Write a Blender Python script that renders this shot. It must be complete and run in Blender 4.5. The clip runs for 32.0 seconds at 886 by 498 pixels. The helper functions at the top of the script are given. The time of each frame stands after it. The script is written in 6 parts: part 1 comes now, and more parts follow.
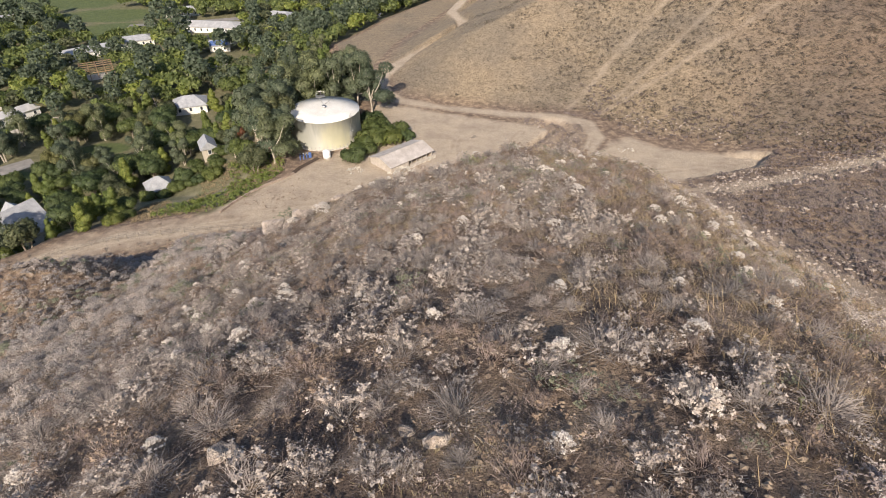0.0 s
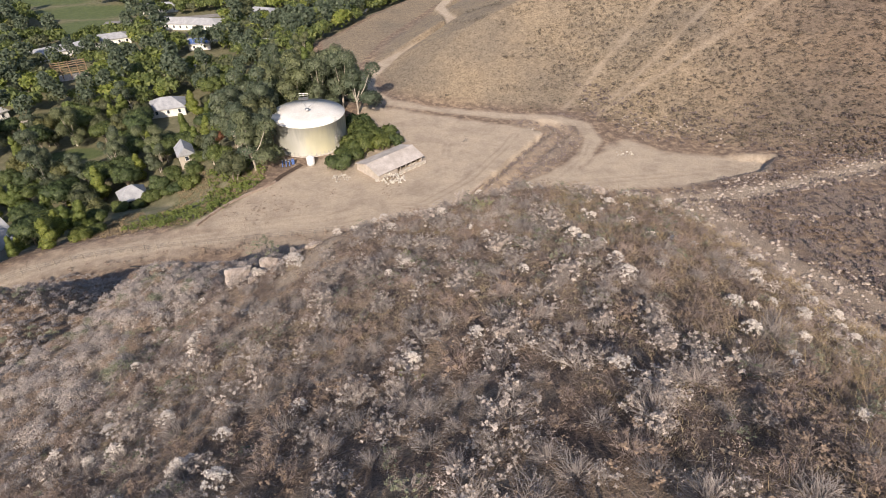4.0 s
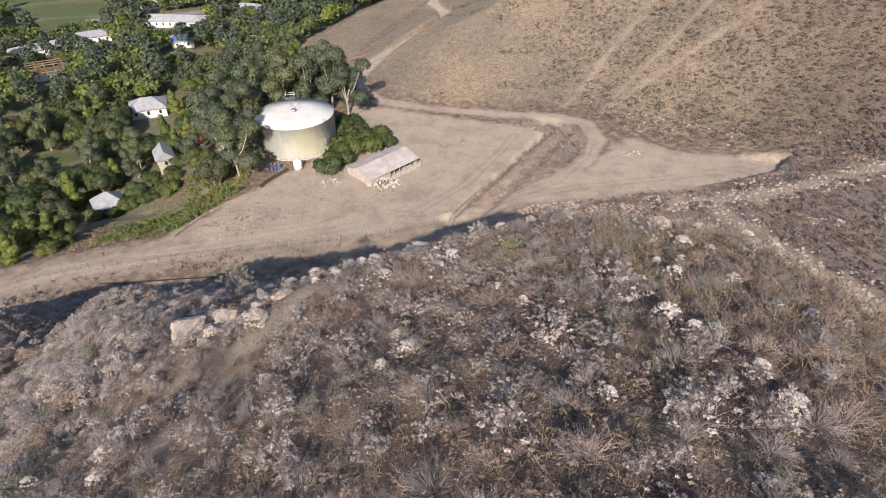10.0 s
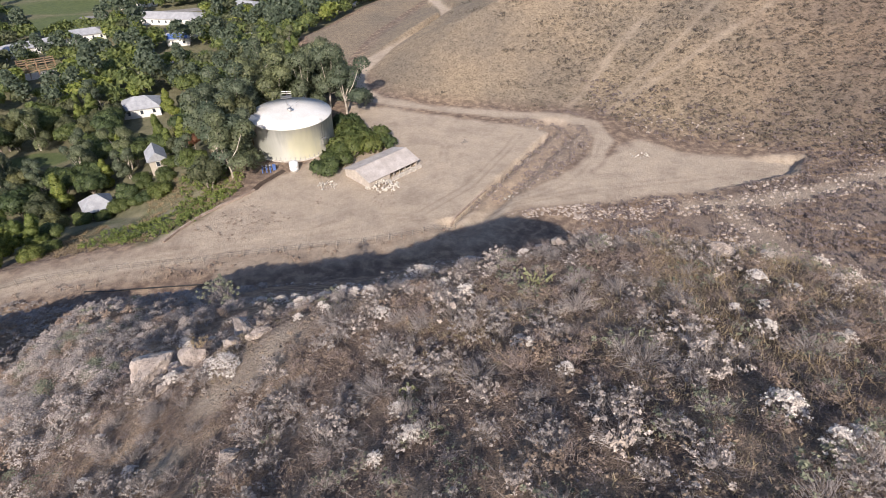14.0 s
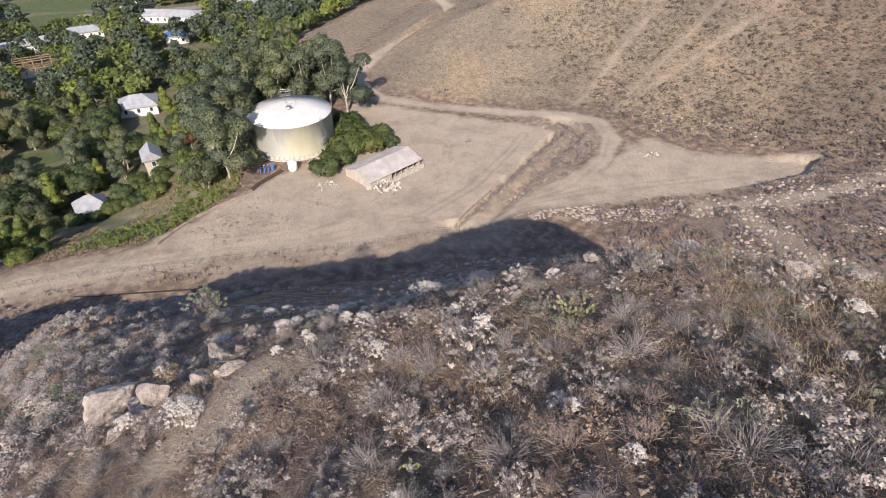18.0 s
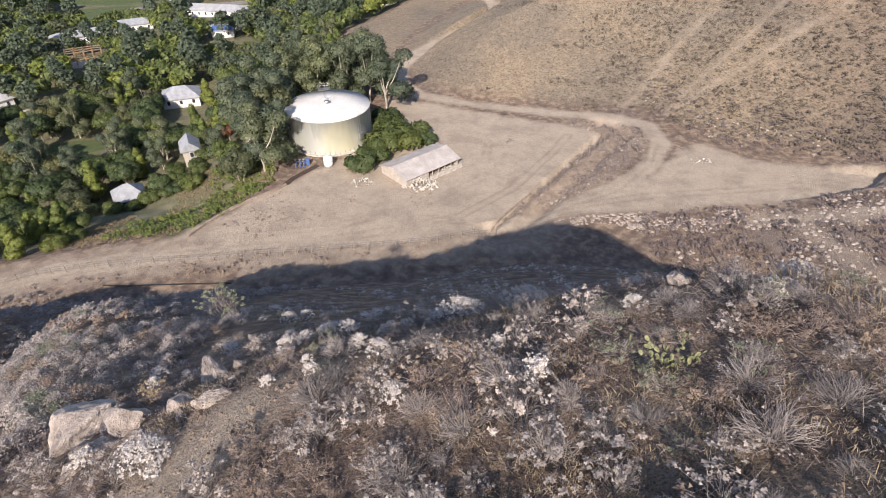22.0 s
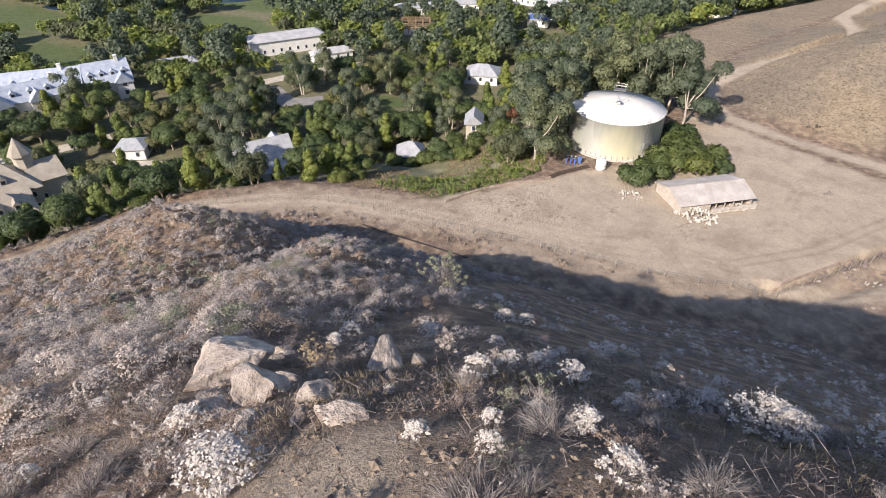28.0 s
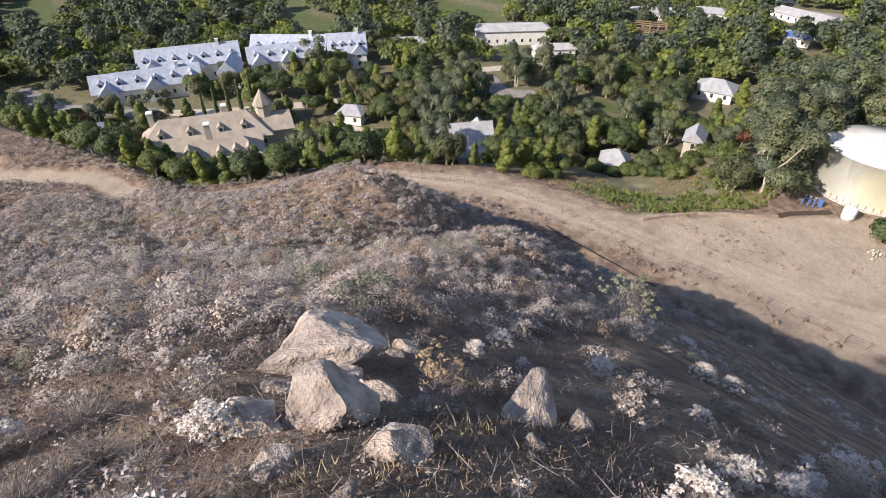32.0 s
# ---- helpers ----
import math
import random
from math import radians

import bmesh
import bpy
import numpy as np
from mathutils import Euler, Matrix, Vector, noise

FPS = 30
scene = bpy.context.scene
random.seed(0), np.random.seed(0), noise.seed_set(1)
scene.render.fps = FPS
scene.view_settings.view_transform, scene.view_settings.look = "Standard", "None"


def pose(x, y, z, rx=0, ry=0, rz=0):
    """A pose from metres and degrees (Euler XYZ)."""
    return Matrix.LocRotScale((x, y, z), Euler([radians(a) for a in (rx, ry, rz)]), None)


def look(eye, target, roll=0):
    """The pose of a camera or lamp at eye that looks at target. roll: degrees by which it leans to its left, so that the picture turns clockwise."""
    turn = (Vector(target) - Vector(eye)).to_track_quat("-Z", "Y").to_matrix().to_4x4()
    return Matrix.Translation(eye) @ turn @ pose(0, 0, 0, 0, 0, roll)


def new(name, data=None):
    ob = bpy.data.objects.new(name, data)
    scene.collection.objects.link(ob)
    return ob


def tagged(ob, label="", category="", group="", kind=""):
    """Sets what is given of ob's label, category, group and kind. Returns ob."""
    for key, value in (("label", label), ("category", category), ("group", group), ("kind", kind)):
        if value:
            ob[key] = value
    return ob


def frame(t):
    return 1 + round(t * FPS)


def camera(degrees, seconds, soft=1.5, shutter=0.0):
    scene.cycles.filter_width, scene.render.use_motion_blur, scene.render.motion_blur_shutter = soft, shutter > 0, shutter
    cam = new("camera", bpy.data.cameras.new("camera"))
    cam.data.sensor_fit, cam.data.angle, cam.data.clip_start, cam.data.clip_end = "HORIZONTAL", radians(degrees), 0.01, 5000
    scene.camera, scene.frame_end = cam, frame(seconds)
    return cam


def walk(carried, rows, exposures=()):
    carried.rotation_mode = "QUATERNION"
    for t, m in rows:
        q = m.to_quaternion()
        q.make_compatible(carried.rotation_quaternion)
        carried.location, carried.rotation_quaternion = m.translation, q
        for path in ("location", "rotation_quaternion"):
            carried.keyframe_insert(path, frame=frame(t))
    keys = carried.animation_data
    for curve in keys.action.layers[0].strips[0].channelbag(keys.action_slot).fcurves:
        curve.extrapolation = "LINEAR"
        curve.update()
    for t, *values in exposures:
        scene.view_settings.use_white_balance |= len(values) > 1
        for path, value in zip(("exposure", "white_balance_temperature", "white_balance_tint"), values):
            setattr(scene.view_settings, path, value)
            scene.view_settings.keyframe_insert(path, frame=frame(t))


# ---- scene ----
FOV = 75.86
# seconds, x, y, z, yaw, pitch, roll in degrees
PATH = [
    (0.0, -0.00, 0.00, 68.00, 0.00, -35.93, -0.06),
    (0.5, -0.05, 0.59, 67.99, -0.41, -36.03, -0.04),
    (1.0, -0.08, 1.40, 67.96, -0.61, -36.12, 0.05),
    (1.5, -0.12, 2.40, 67.96, -0.65, -36.20, 0.11),
    (2.0, -0.14, 3.58, 67.96, -0.64, -36.30, 0.10),
    (2.5, -0.17, 4.85, 67.98, -0.70, -36.37, 0.06),
    (3.0, -0.26, 6.08, 67.73, -0.68, -36.42, 0.03),
    (3.5, -0.39, 7.16, 67.31, -0.98, -36.43, 0.07),
    (5.5, -0.54, 10.23, 66.27, -1.73, -36.65, -0.07),
    (6.0, -0.63, 10.98, 65.96, -1.85, -36.66, -0.02),
    (6.5, -0.72, 11.73, 65.71, -1.95, -36.65, 0.06),
    (7.0, -0.77, 12.53, 65.50, -1.98, -36.67, 0.01),
    (7.5, -0.83, 13.29, 65.31, -2.02, -36.68, 0.00),
    (8.0, -0.87, 14.02, 65.10, -2.04, -36.70, -0.04),
    (8.5, -0.91, 14.68, 64.82, -2.03, -36.70, -0.08),
    (9.0, -0.94, 15.22, 64.56, -2.05, -36.71, -0.07),
    (9.5, -0.97, 15.79, 64.24, -2.06, -36.71, -0.08),
    (10.0, -1.00, 16.42, 63.92, -2.06, -36.72, -0.11),
    (10.5, -1.05, 17.03, 63.64, -2.07, -36.75, -0.15),
    (11.0, -1.10, 17.62, 63.40, -2.25, -36.73, -0.13),
    (11.5, -1.10, 18.19, 63.20, -2.23, -36.73, -0.11),
    (12.0, -1.13, 18.75, 62.99, -2.22, -36.75, -0.09),
    (12.5, -1.13, 19.32, 62.79, -2.16, -36.78, -0.10),
    (13.0, -1.15, 19.86, 62.58, -2.14, -36.80, -0.06),
    (13.5, -1.20, 20.39, 62.34, -2.15, -36.79, -0.03),
    (14.0, -1.23, 20.89, 62.10, -2.11, -36.78, -0.01),
    (14.5, -1.27, 21.41, 61.83, -2.14, -36.80, -0.00),
    (16.5, -1.36, 23.13, 60.84, -1.97, -36.80, -0.08),
    (17.0, -1.37, 23.52, 60.71, -1.96, -36.81, -0.04),
    (17.5, -1.35, 23.97, 60.55, -1.90, -36.81, -0.12),
    (18.0, -1.36, 24.43, 60.21, -1.84, -36.82, -0.14),
    (18.5, -1.38, 24.87, 59.82, -1.88, -36.78, -0.12),
    (19.0, -1.39, 25.29, 59.50, -1.79, -36.77, -0.11),
    (19.5, -1.38, 25.77, 59.19, -1.50, -36.74, -0.20),
    (20.0, -1.38, 26.25, 58.88, 0.88, -36.71, -0.27),
    (20.5, -1.37, 26.73, 58.60, 1.88, -36.68, -0.29),
    (21.0, -1.39, 27.13, 58.37, 2.00, -36.68, -0.31),
    (21.5, -1.40, 27.54, 58.11, 2.32, -36.69, -0.38),
    (22.0, -1.43, 27.92, 57.90, 2.50, -36.68, -0.40),
    (22.5, -1.46, 28.29, 57.74, 2.99, -36.68, -0.45),
    (23.0, -1.51, 28.65, 57.56, 3.66, -36.66, -0.51),
    (23.5, -1.60, 29.02, 57.35, 3.91, -36.68, -0.46),
    (24.0, -1.69, 29.40, 57.14, 4.16, -36.68, -0.49),
    (24.5, -1.79, 29.80, 56.98, 4.42, -36.69, -0.61),
    (26.5, -2.34, 31.54, 55.56, 20.09, -36.49, -0.34),
    (27.0, -2.55, 32.04, 54.93, 25.25, -36.29, -0.40),
    (27.5, -2.79, 32.47, 54.43, 28.60, -36.20, -0.34),
    (28.0, -3.14, 33.01, 53.87, 32.29, -36.12, -0.38),
    (28.5, -3.41, 33.50, 53.43, 36.99, -36.26, -0.46),
    (29.0, -3.70, 33.96, 53.02, 40.69, -36.01, -0.56),
    (29.5, -4.00, 34.38, 52.64, 45.16, -35.87, -0.44),
    (30.0, -4.37, 34.81, 52.16, 49.22, -35.77, -0.49),
    (30.5, -4.69, 35.18, 51.74, 50.72, -35.75, -0.46),
    (31.0, -5.04, 35.53, 51.33, 52.74, -35.75, -0.64),
    (31.5, -5.43, 35.85, 50.92, 54.40, -35.76, -0.62),
    (32.0, -5.83, 36.18, 50.50, 54.26, -35.77, -0.60),
]


def heading(x, y, z, yaw, pitch, roll):
    a, p = radians(yaw), radians(pitch)
    way = Vector((-math.sin(a) * math.cos(p), math.cos(a) * math.cos(p), math.sin(p)))
    return look((x, y, z), Vector((x, y, z)) + way, roll)


cam = camera(FOV, 32.0, soft=0.95)
EXPOSURES = [(0, 0.44, 7050, 15), (4.5, 0.43, 7050, 18), (9, 0.42, 6700, 18), (17, 0.5, 6550, 18), (21, 0.52, 6550, 18), (28, 0.64, 6600, 17), (32, 0.64, 6700, 18)]
walk(cam, [(row[0], heading(*row[1:])) for row in PATH], EXPOSURES)

# ---- light ----
SUN_FROM = Vector((-0.12, -0.993, 0.0)).normalized()
SUN_UP = radians(33)
world = bpy.data.worlds.new("sky")
scene.world = world
world.use_nodes = True
wn = world.node_tree
sky = wn.nodes.new("ShaderNodeTexSky")
sky.sky_type = "NISHITA"
sky.sun_disc = False
sky.sun_elevation = SUN_UP
sky.sun_rotation = math.atan2(SUN_FROM.x, SUN_FROM.y)
sky.dust_density = 0.7
sky.ozone_density = 2.2
wn.links.new(sky.outputs["Color"], wn.nodes["Background"].inputs["Color"])
wn.nodes["Background"].inputs["Strength"].default_value = 0.112
sun_data = bpy.data.lights.new("sun", "SUN")
sun_data.energy, sun_data.angle, sun_data.color = 4.65, radians(0.53), (1.0, 0.925, 0.79)
sun = new("sun", sun_data)
sun.matrix_world = look(SUN_FROM * 300 + Vector((0, 0, 300 * math.tan(SUN_UP))), (0, 0, 0))

# ---- materials ----


def nodes_of(name):
    m = bpy.data.materials.new(name)
    m.use_nodes = True
    nt = m.node_tree
    return m, nt, nt.nodes["Principled BSDF"]


def coords(nt, space="Object"):
    return nt.nodes.new("ShaderNodeTexCoord").outputs[space]


def noise_tex(nt, vec, scale, detail=4.0, rough=0.55):
    n = nt.nodes.new("ShaderNodeTexNoise")
    n.inputs["Scale"].default_value, n.inputs["Detail"].default_value, n.inputs["Roughness"].default_value = scale, detail, rough
    nt.links.new(vec, n.inputs["Vector"])
    return n.outputs["Fac"]


def ramp(nt, fac, stops):
    r = nt.nodes.new("ShaderNodeValToRGB")
    els = r.color_ramp.elements
    while len(els) < len(stops):
        els.new(0.5)
    for e, (p, c) in zip(els, stops):
        e.position, e.color = p, (*c, 1)
    nt.links.new(fac, r.inputs["Fac"])
    return r.outputs["Color"]


def mix(nt, fac, a, b, kind="MIX"):
    n = nt.nodes.new("ShaderNodeMix")
    n.data_type, n.blend_type = "RGBA", kind
    for s, v in ((n.inputs["Factor"], fac), (n.inputs["A"], a), (n.inputs["B"], b)):
        if isinstance(v, bpy.types.NodeSocket):
            nt.links.new(v, s)
        elif isinstance(v, tuple):
            s.default_value = (*v, 1)
        else:
            s.default_value = v
    return n.outputs["Result"]


def bump(nt, bsdf, height, strength=0.4, dist=0.05):
    b = nt.nodes.new("ShaderNodeBump")
    b.inputs["Strength"].default_value, b.inputs["Distance"].default_value = strength, dist
    nt.links.new(height, b.inputs["Height"])
    nt.links.new(b.outputs["Normal"], bsdf.inputs["Normal"])


def surface(name, a, b, scale=2.0, rough=0.85, metal=0.0, fine=30.0, relief=0.3, dist=0.03, vary=0.0, c=None):
    """Two colours mixed by coarse noise, a finer grain over them, relief, and a tone of its own for each object."""
    m, nt, bs = nodes_of(name)
    v = coords(nt)
    f1, f2 = noise_tex(nt, v, scale), noise_tex(nt, v, fine, 3.0, 0.7)
    stops = [(0.35, a), (0.68, b)] if c is None else [(0.3, a), (0.5, b), (0.72, c)]
    col = ramp(nt, f1, stops)
    grain = ramp(nt, f2, [(0.25, (0.74, 0.74, 0.74)), (0.75, (1.22, 1.22, 1.22))])
    col = mix(nt, 1.0, col, grain, "MULTIPLY")
    if vary:
        info = nt.nodes.new("ShaderNodeObjectInfo")
        tone = ramp(nt, info.outputs["Random"], [(0.0, (1 - vary, 1 - vary * 0.9, 1 - vary)), (1.0, (1 + vary, 1 + vary, 1 + vary * 0.6))])
        col = mix(nt, 1.0, col, tone, "MULTIPLY")
    nt.links.new(col, bs.inputs["Base Color"])
    bs.inputs["Roughness"].default_value, bs.inputs["Metallic"].default_value = rough, metal
    if relief:
        bump(nt, bs, f2, relief, dist)
    return m


def leaf_material(name, dark, light, warm, rough=0.6):
    """Foliage: a tone per leaf clump, a slow drift through the crown and one per tree, with some light let through."""
    m, nt, bs = nodes_of(name)
    geo = nt.nodes.new("ShaderNodeNewGeometry")
    info = nt.nodes.new("ShaderNodeObjectInfo")
    col = ramp(nt, geo.outputs["Random Per Island"], [(0.0, dark), (0.6, light), (1.0, warm)])
    drift = ramp(nt, noise_tex(nt, coords(nt), 0.35, 2.0), [(0.3, (1.0, 1.0, 1.0)), (0.7, (1.45, 1.42, 1.36))])
    col = mix(nt, 1.0, col, drift, "MULTIPLY")
    tone = ramp(nt, info.outputs["Random"], [(0.0, (0.72, 0.78, 0.8)), (0.5, (1.0, 1.0, 1.0)), (1.0, (1.3, 1.2, 0.95))])
    col = mix(nt, 1.0, col, tone, "MULTIPLY")
    nt.links.new(col, bs.inputs["Base Color"])
    bs.inputs["Roughness"].default_value = rough
    tr = nt.nodes.new("ShaderNodeBsdfTranslucent")
    nt.links.new(col, tr.inputs["Color"])
    ms = nt.nodes.new("ShaderNodeMixShader")
    ms.inputs["Fac"].default_value = 0.45
    nt.links.new(bs.outputs["BSDF"], ms.inputs[1])
    nt.links.new(tr.outputs["BSDF"], ms.inputs[2])
    nt.links.new(ms.outputs["Shader"], nt.nodes["Material Output"].inputs["Surface"])
    return m


def ground_material():
    """Dry hill soil with thatch, bare graded earth where 'bare' says so, wash gravel by 'scree', lawn by 'lawn'."""
    m, nt, bs = nodes_of("ground_soil")
    v = coords(nt)
    big, mid, fine = noise_tex(nt, v, 0.045, 4.0), noise_tex(nt, v, 0.55, 5.0, 0.6), noise_tex(nt, v, 7.0, 4.0, 0.7)

    def mask(name):
        a = nt.nodes.new("ShaderNodeAttribute")
        a.attribute_name = name
        return a.outputs["Fac"]

    soil = ramp(nt, mid, [(0.3, (0.115, 0.084, 0.068)), (0.48, (0.2, 0.148, 0.114)), (0.62, (0.34, 0.262, 0.19))])
    crumb = noise_tex(nt, v, 22.0, 5.0, 0.75)
    # crevices between crumbs darkened in the colour, as shade, besides the relief
    soil = mix(nt, 1.0, soil, ramp(nt, crumb, [(0.36, (0.4, 0.38, 0.38)), (0.48, (1.0, 1.0, 1.0)), (0.64, (1.4, 1.37, 1.32))]), "MULTIPLY")
    soil = mix(nt, 1.0, soil, ramp(nt, big, [(0.35, (0.86, 0.85, 0.88)), (0.65, (1.15, 1.1, 1.02))]), "MULTIPLY")
    earth = ramp(nt, mid, [(0.3, (0.44, 0.362, 0.28)), (0.7, (0.5, 0.42, 0.332))])
    patch = noise_tex(nt, v, 0.16, 5.0, 0.65)
    earth = mix(nt, 1.0, earth, ramp(nt, patch, [(0.33, (0.78, 0.76, 0.75)), (0.5, (0.98, 0.97, 0.96)), (0.66, (1.08, 1.07, 1.05))]), "MULTIPLY")
    grit = noise_tex(nt, v, 1.9, 5.0, 0.75)
    earth = mix(nt, 1.0, earth, ramp(nt, grit, [(0.33, (0.8, 0.79, 0.78)), (0.52, (1.0, 1.0, 1.0)), (0.7, (1.1, 1.1, 1.09))]), "MULTIPLY")
    scree = ramp(nt, fine, [(0.3, (0.15, 0.115, 0.09)), (0.7, (0.36, 0.29, 0.24))])
    lawn = ramp(nt, mid, [(0.3, (0.06, 0.088, 0.03)), (0.7, (0.115, 0.145, 0.05))])
    far = ramp(nt, mid, [(0.3, (0.2, 0.162, 0.12)), (0.7, (0.305, 0.25, 0.182))])
    tuft = noise_tex(nt, v, 1.7, 5.0, 0.72)
    far = mix(nt, 1.0, far, ramp(nt, tuft, [(0.38, (0.5, 0.48, 0.46)), (0.47, (0.98, 0.97, 0.95)), (0.62, (1.2, 1.18, 1.15))]), "MULTIPLY")
    far = mix(nt, 1.0, far, ramp(nt, big, [(0.35, (0.84, 0.85, 0.88)), (0.65, (1.16, 1.12, 1.06))]), "MULTIPLY")
    far = mix(nt, mask("umber"), far, mix(nt, 1.0, far, (0.74, 0.69, 0.73), "MULTIPLY"))
    # olive floor under the valley trees, their shade put into the tone
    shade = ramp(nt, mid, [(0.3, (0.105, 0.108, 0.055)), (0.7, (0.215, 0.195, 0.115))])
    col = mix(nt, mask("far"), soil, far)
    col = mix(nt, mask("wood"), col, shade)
    col = mix(nt, mask("scree"), col, scree)
    col = mix(nt, mask("lawn"), col, lawn)
    col = mix(nt, mask("bare"), col, earth)
    col = mix(nt, 1.0, col, ramp(nt, fine, [(0.28, (0.78, 0.78, 0.78)), (0.72, (1.2, 1.2, 1.2))]), "MULTIPLY")
    col = mix(nt, mask("rut"), col, mix(nt, 1.0, col, (0.8, 0.78, 0.77), "MULTIPLY"))
    nt.links.new(col, bs.inputs["Base Color"])
    bs.inputs["Roughness"].default_value = 0.95
    lumps = nt.nodes.new("ShaderNodeMath")
    lumps.operation = "ADD"
    nt.links.new(fine, lumps.inputs[0])
    half = nt.nodes.new("ShaderNodeMath")
    half.operation = "MULTIPLY"
    half.inputs[1].default_value = 0.45
    nt.links.new(crumb, half.inputs[0])
    nt.links.new(half.outputs[0], lumps.inputs[1])
    bump(nt, bs, lumps.outputs[0], 0.9, 0.2)
    return m


M_GROUND = ground_material()
M_TWIG = surface("dry_twigs", (0.195, 0.148, 0.144), (0.36, 0.287, 0.278), 3.0, 0.9, vary=0.3, relief=0)
M_HEADS = surface("dried_flower_heads", (0.27, 0.225, 0.212), (0.52, 0.45, 0.425), 4.0, 0.9, vary=0.25, relief=0)
M_SILVER = surface("pale_flower_heads", (0.46, 0.41, 0.385), (0.74, 0.68, 0.645), 9.0, 0.9, vary=0.15, relief=0)
M_RUST = surface("rusty_dry_flower_heads", (0.175, 0.125, 0.1), (0.31, 0.23, 0.185), 4.0, 0.9, vary=0.25, relief=0)
M_CLOD = surface("dry_soil_clods", (0.15, 0.115, 0.09), (0.3, 0.235, 0.175), 0.7, 0.95, relief=0)
M_STRAW = surface("pale_straw", (0.2, 0.165, 0.105), (0.36, 0.3, 0.2), 0.8, 0.9, relief=0)
M_GRASS = surface("straw_grass", (0.225, 0.17, 0.108), (0.36, 0.28, 0.18), 0.6, 0.9, vary=0.2, relief=0)
M_GREYTWIG = surface("weathered_grey_twigs", (0.19, 0.163, 0.168), (0.37, 0.325, 0.325), 3.0, 0.9, vary=0.3, relief=0)
M_LITTER = surface("dark_litter", (0.06, 0.045, 0.038), (0.15, 0.115, 0.095), 2.0, 0.95, relief=0)
M_SAGE = surface("grey_green_sage", (0.13, 0.14, 0.1), (0.24, 0.24, 0.17), 2.0, 0.9, vary=0.2, relief=0)
M_CACTUS = surface("cactus_pads", (0.13, 0.14, 0.075), (0.27, 0.265, 0.14), 3.0, 0.6, vary=0.1, relief=0.1)
M_ROCK = surface("granite_boulder", (0.25, 0.205, 0.18), (0.56, 0.475, 0.42), 2.6, 0.85, fine=9, relief=0.9, dist=0.12, vary=0.1)
M_RUBBLE = surface("broken_concrete", (0.4, 0.37, 0.335), (0.65, 0.61, 0.565), 1.5, 0.9, fine=14, vary=0.12, relief=0.5)
M_GUM = leaf_material("eucalyptus_leaves", (0.08, 0.102, 0.066), (0.135, 0.165, 0.105), (0.205, 0.235, 0.155))
M_OAK = leaf_material("oak_leaves", (0.056, 0.084, 0.036), (0.105, 0.145, 0.058), (0.17, 0.21, 0.088))
M_LIME = leaf_material("bright_leaves", (0.09, 0.128, 0.036), (0.168, 0.215, 0.058), (0.25, 0.28, 0.095))
M_OLIVE = leaf_material("dull_leaves", (0.07, 0.082, 0.044), (0.135, 0.15, 0.075), (0.2, 0.205, 0.11))
M_RED = leaf_material("russet_leaves", (0.12, 0.05, 0.03), (0.2, 0.09, 0.05), (0.26, 0.14, 0.08))
M_BUSH = leaf_material("bush_leaves", (0.068, 0.098, 0.03), (0.125, 0.16, 0.05), (0.19, 0.21, 0.08))
M_BARK = surface("bark", (0.2, 0.16, 0.13), (0.42, 0.36, 0.3), 1.2, 0.9, vary=0.15)
M_DARKSCRUB = surface("dark_dry_scrub", (0.075, 0.06, 0.047), (0.14, 0.112, 0.085), 0.3, 0.95, relief=0)


# ---- the lie of the land ----
LAT = np.random.RandomState(7).rand(64, 64)


def value_noise(x, y, size):
    u, v = np.asarray(x, float) / size + 1000.3, np.asarray(y, float) / size + 1000.7
    i, j = np.floor(u).astype(int), np.floor(v).astype(int)
    a, b = u - i, v - j
    a, b = a * a * (3 - 2 * a), b * b * (3 - 2 * b)
    g = lambda p, q: LAT[p % 64, q % 64]
    return (g(i, j) * (1 - a) + g(i + 1, j) * a) * (1 - b) + (g(i, j + 1) * (1 - a) + g(i + 1, j + 1) * a) * b - 0.5


def smooth(a, b, v):
    s = np.clip((v - a) / (b - a), 0, 1)
    return s * s * (3 - 2 * s)


def soft_max(a, b, k):
    h = np.clip(0.5 + 0.5 * (a - b) / k, 0, 1)
    return b + (a - b) * h + k * h * (1 - h)


def line_dist(x, y, pts):
    """The distance to a polyline, and how far along it the nearest place lies (0 to 1)."""
    best, where, run = np.full(np.shape(x), 1e9), np.zeros(np.shape(x)), 0.0
    total = sum(math.dist(p, q) for p, q in zip(pts, pts[1:]))
    for (ax, ay), (bx, by) in zip(pts, pts[1:]):
        L = math.dist((ax, ay), (bx, by))
        s = np.clip(((x - ax) * (bx - ax) + (y - ay) * (by - ay)) / (L * L), 0, 1)
        d = np.hypot(x - ax - s * (bx - ax), y - ay - s * (by - ay))
        near = d < best
        best, where = np.where(near, d, best), np.where(near, (run + s * L) / total, where)
        run += L
    return best, where


def inside(x, y, pts):
    c = np.zeros(np.shape(x), bool)
    for (ax, ay), (bx, by) in zip(pts, pts[1:] + pts[:1]):
        cross = (ay > y) != (by > y)
        c ^= cross & (x < (bx - ax) * (y - ay) / ((by - ay) if by != ay else 1e-9) + ax)
    return c


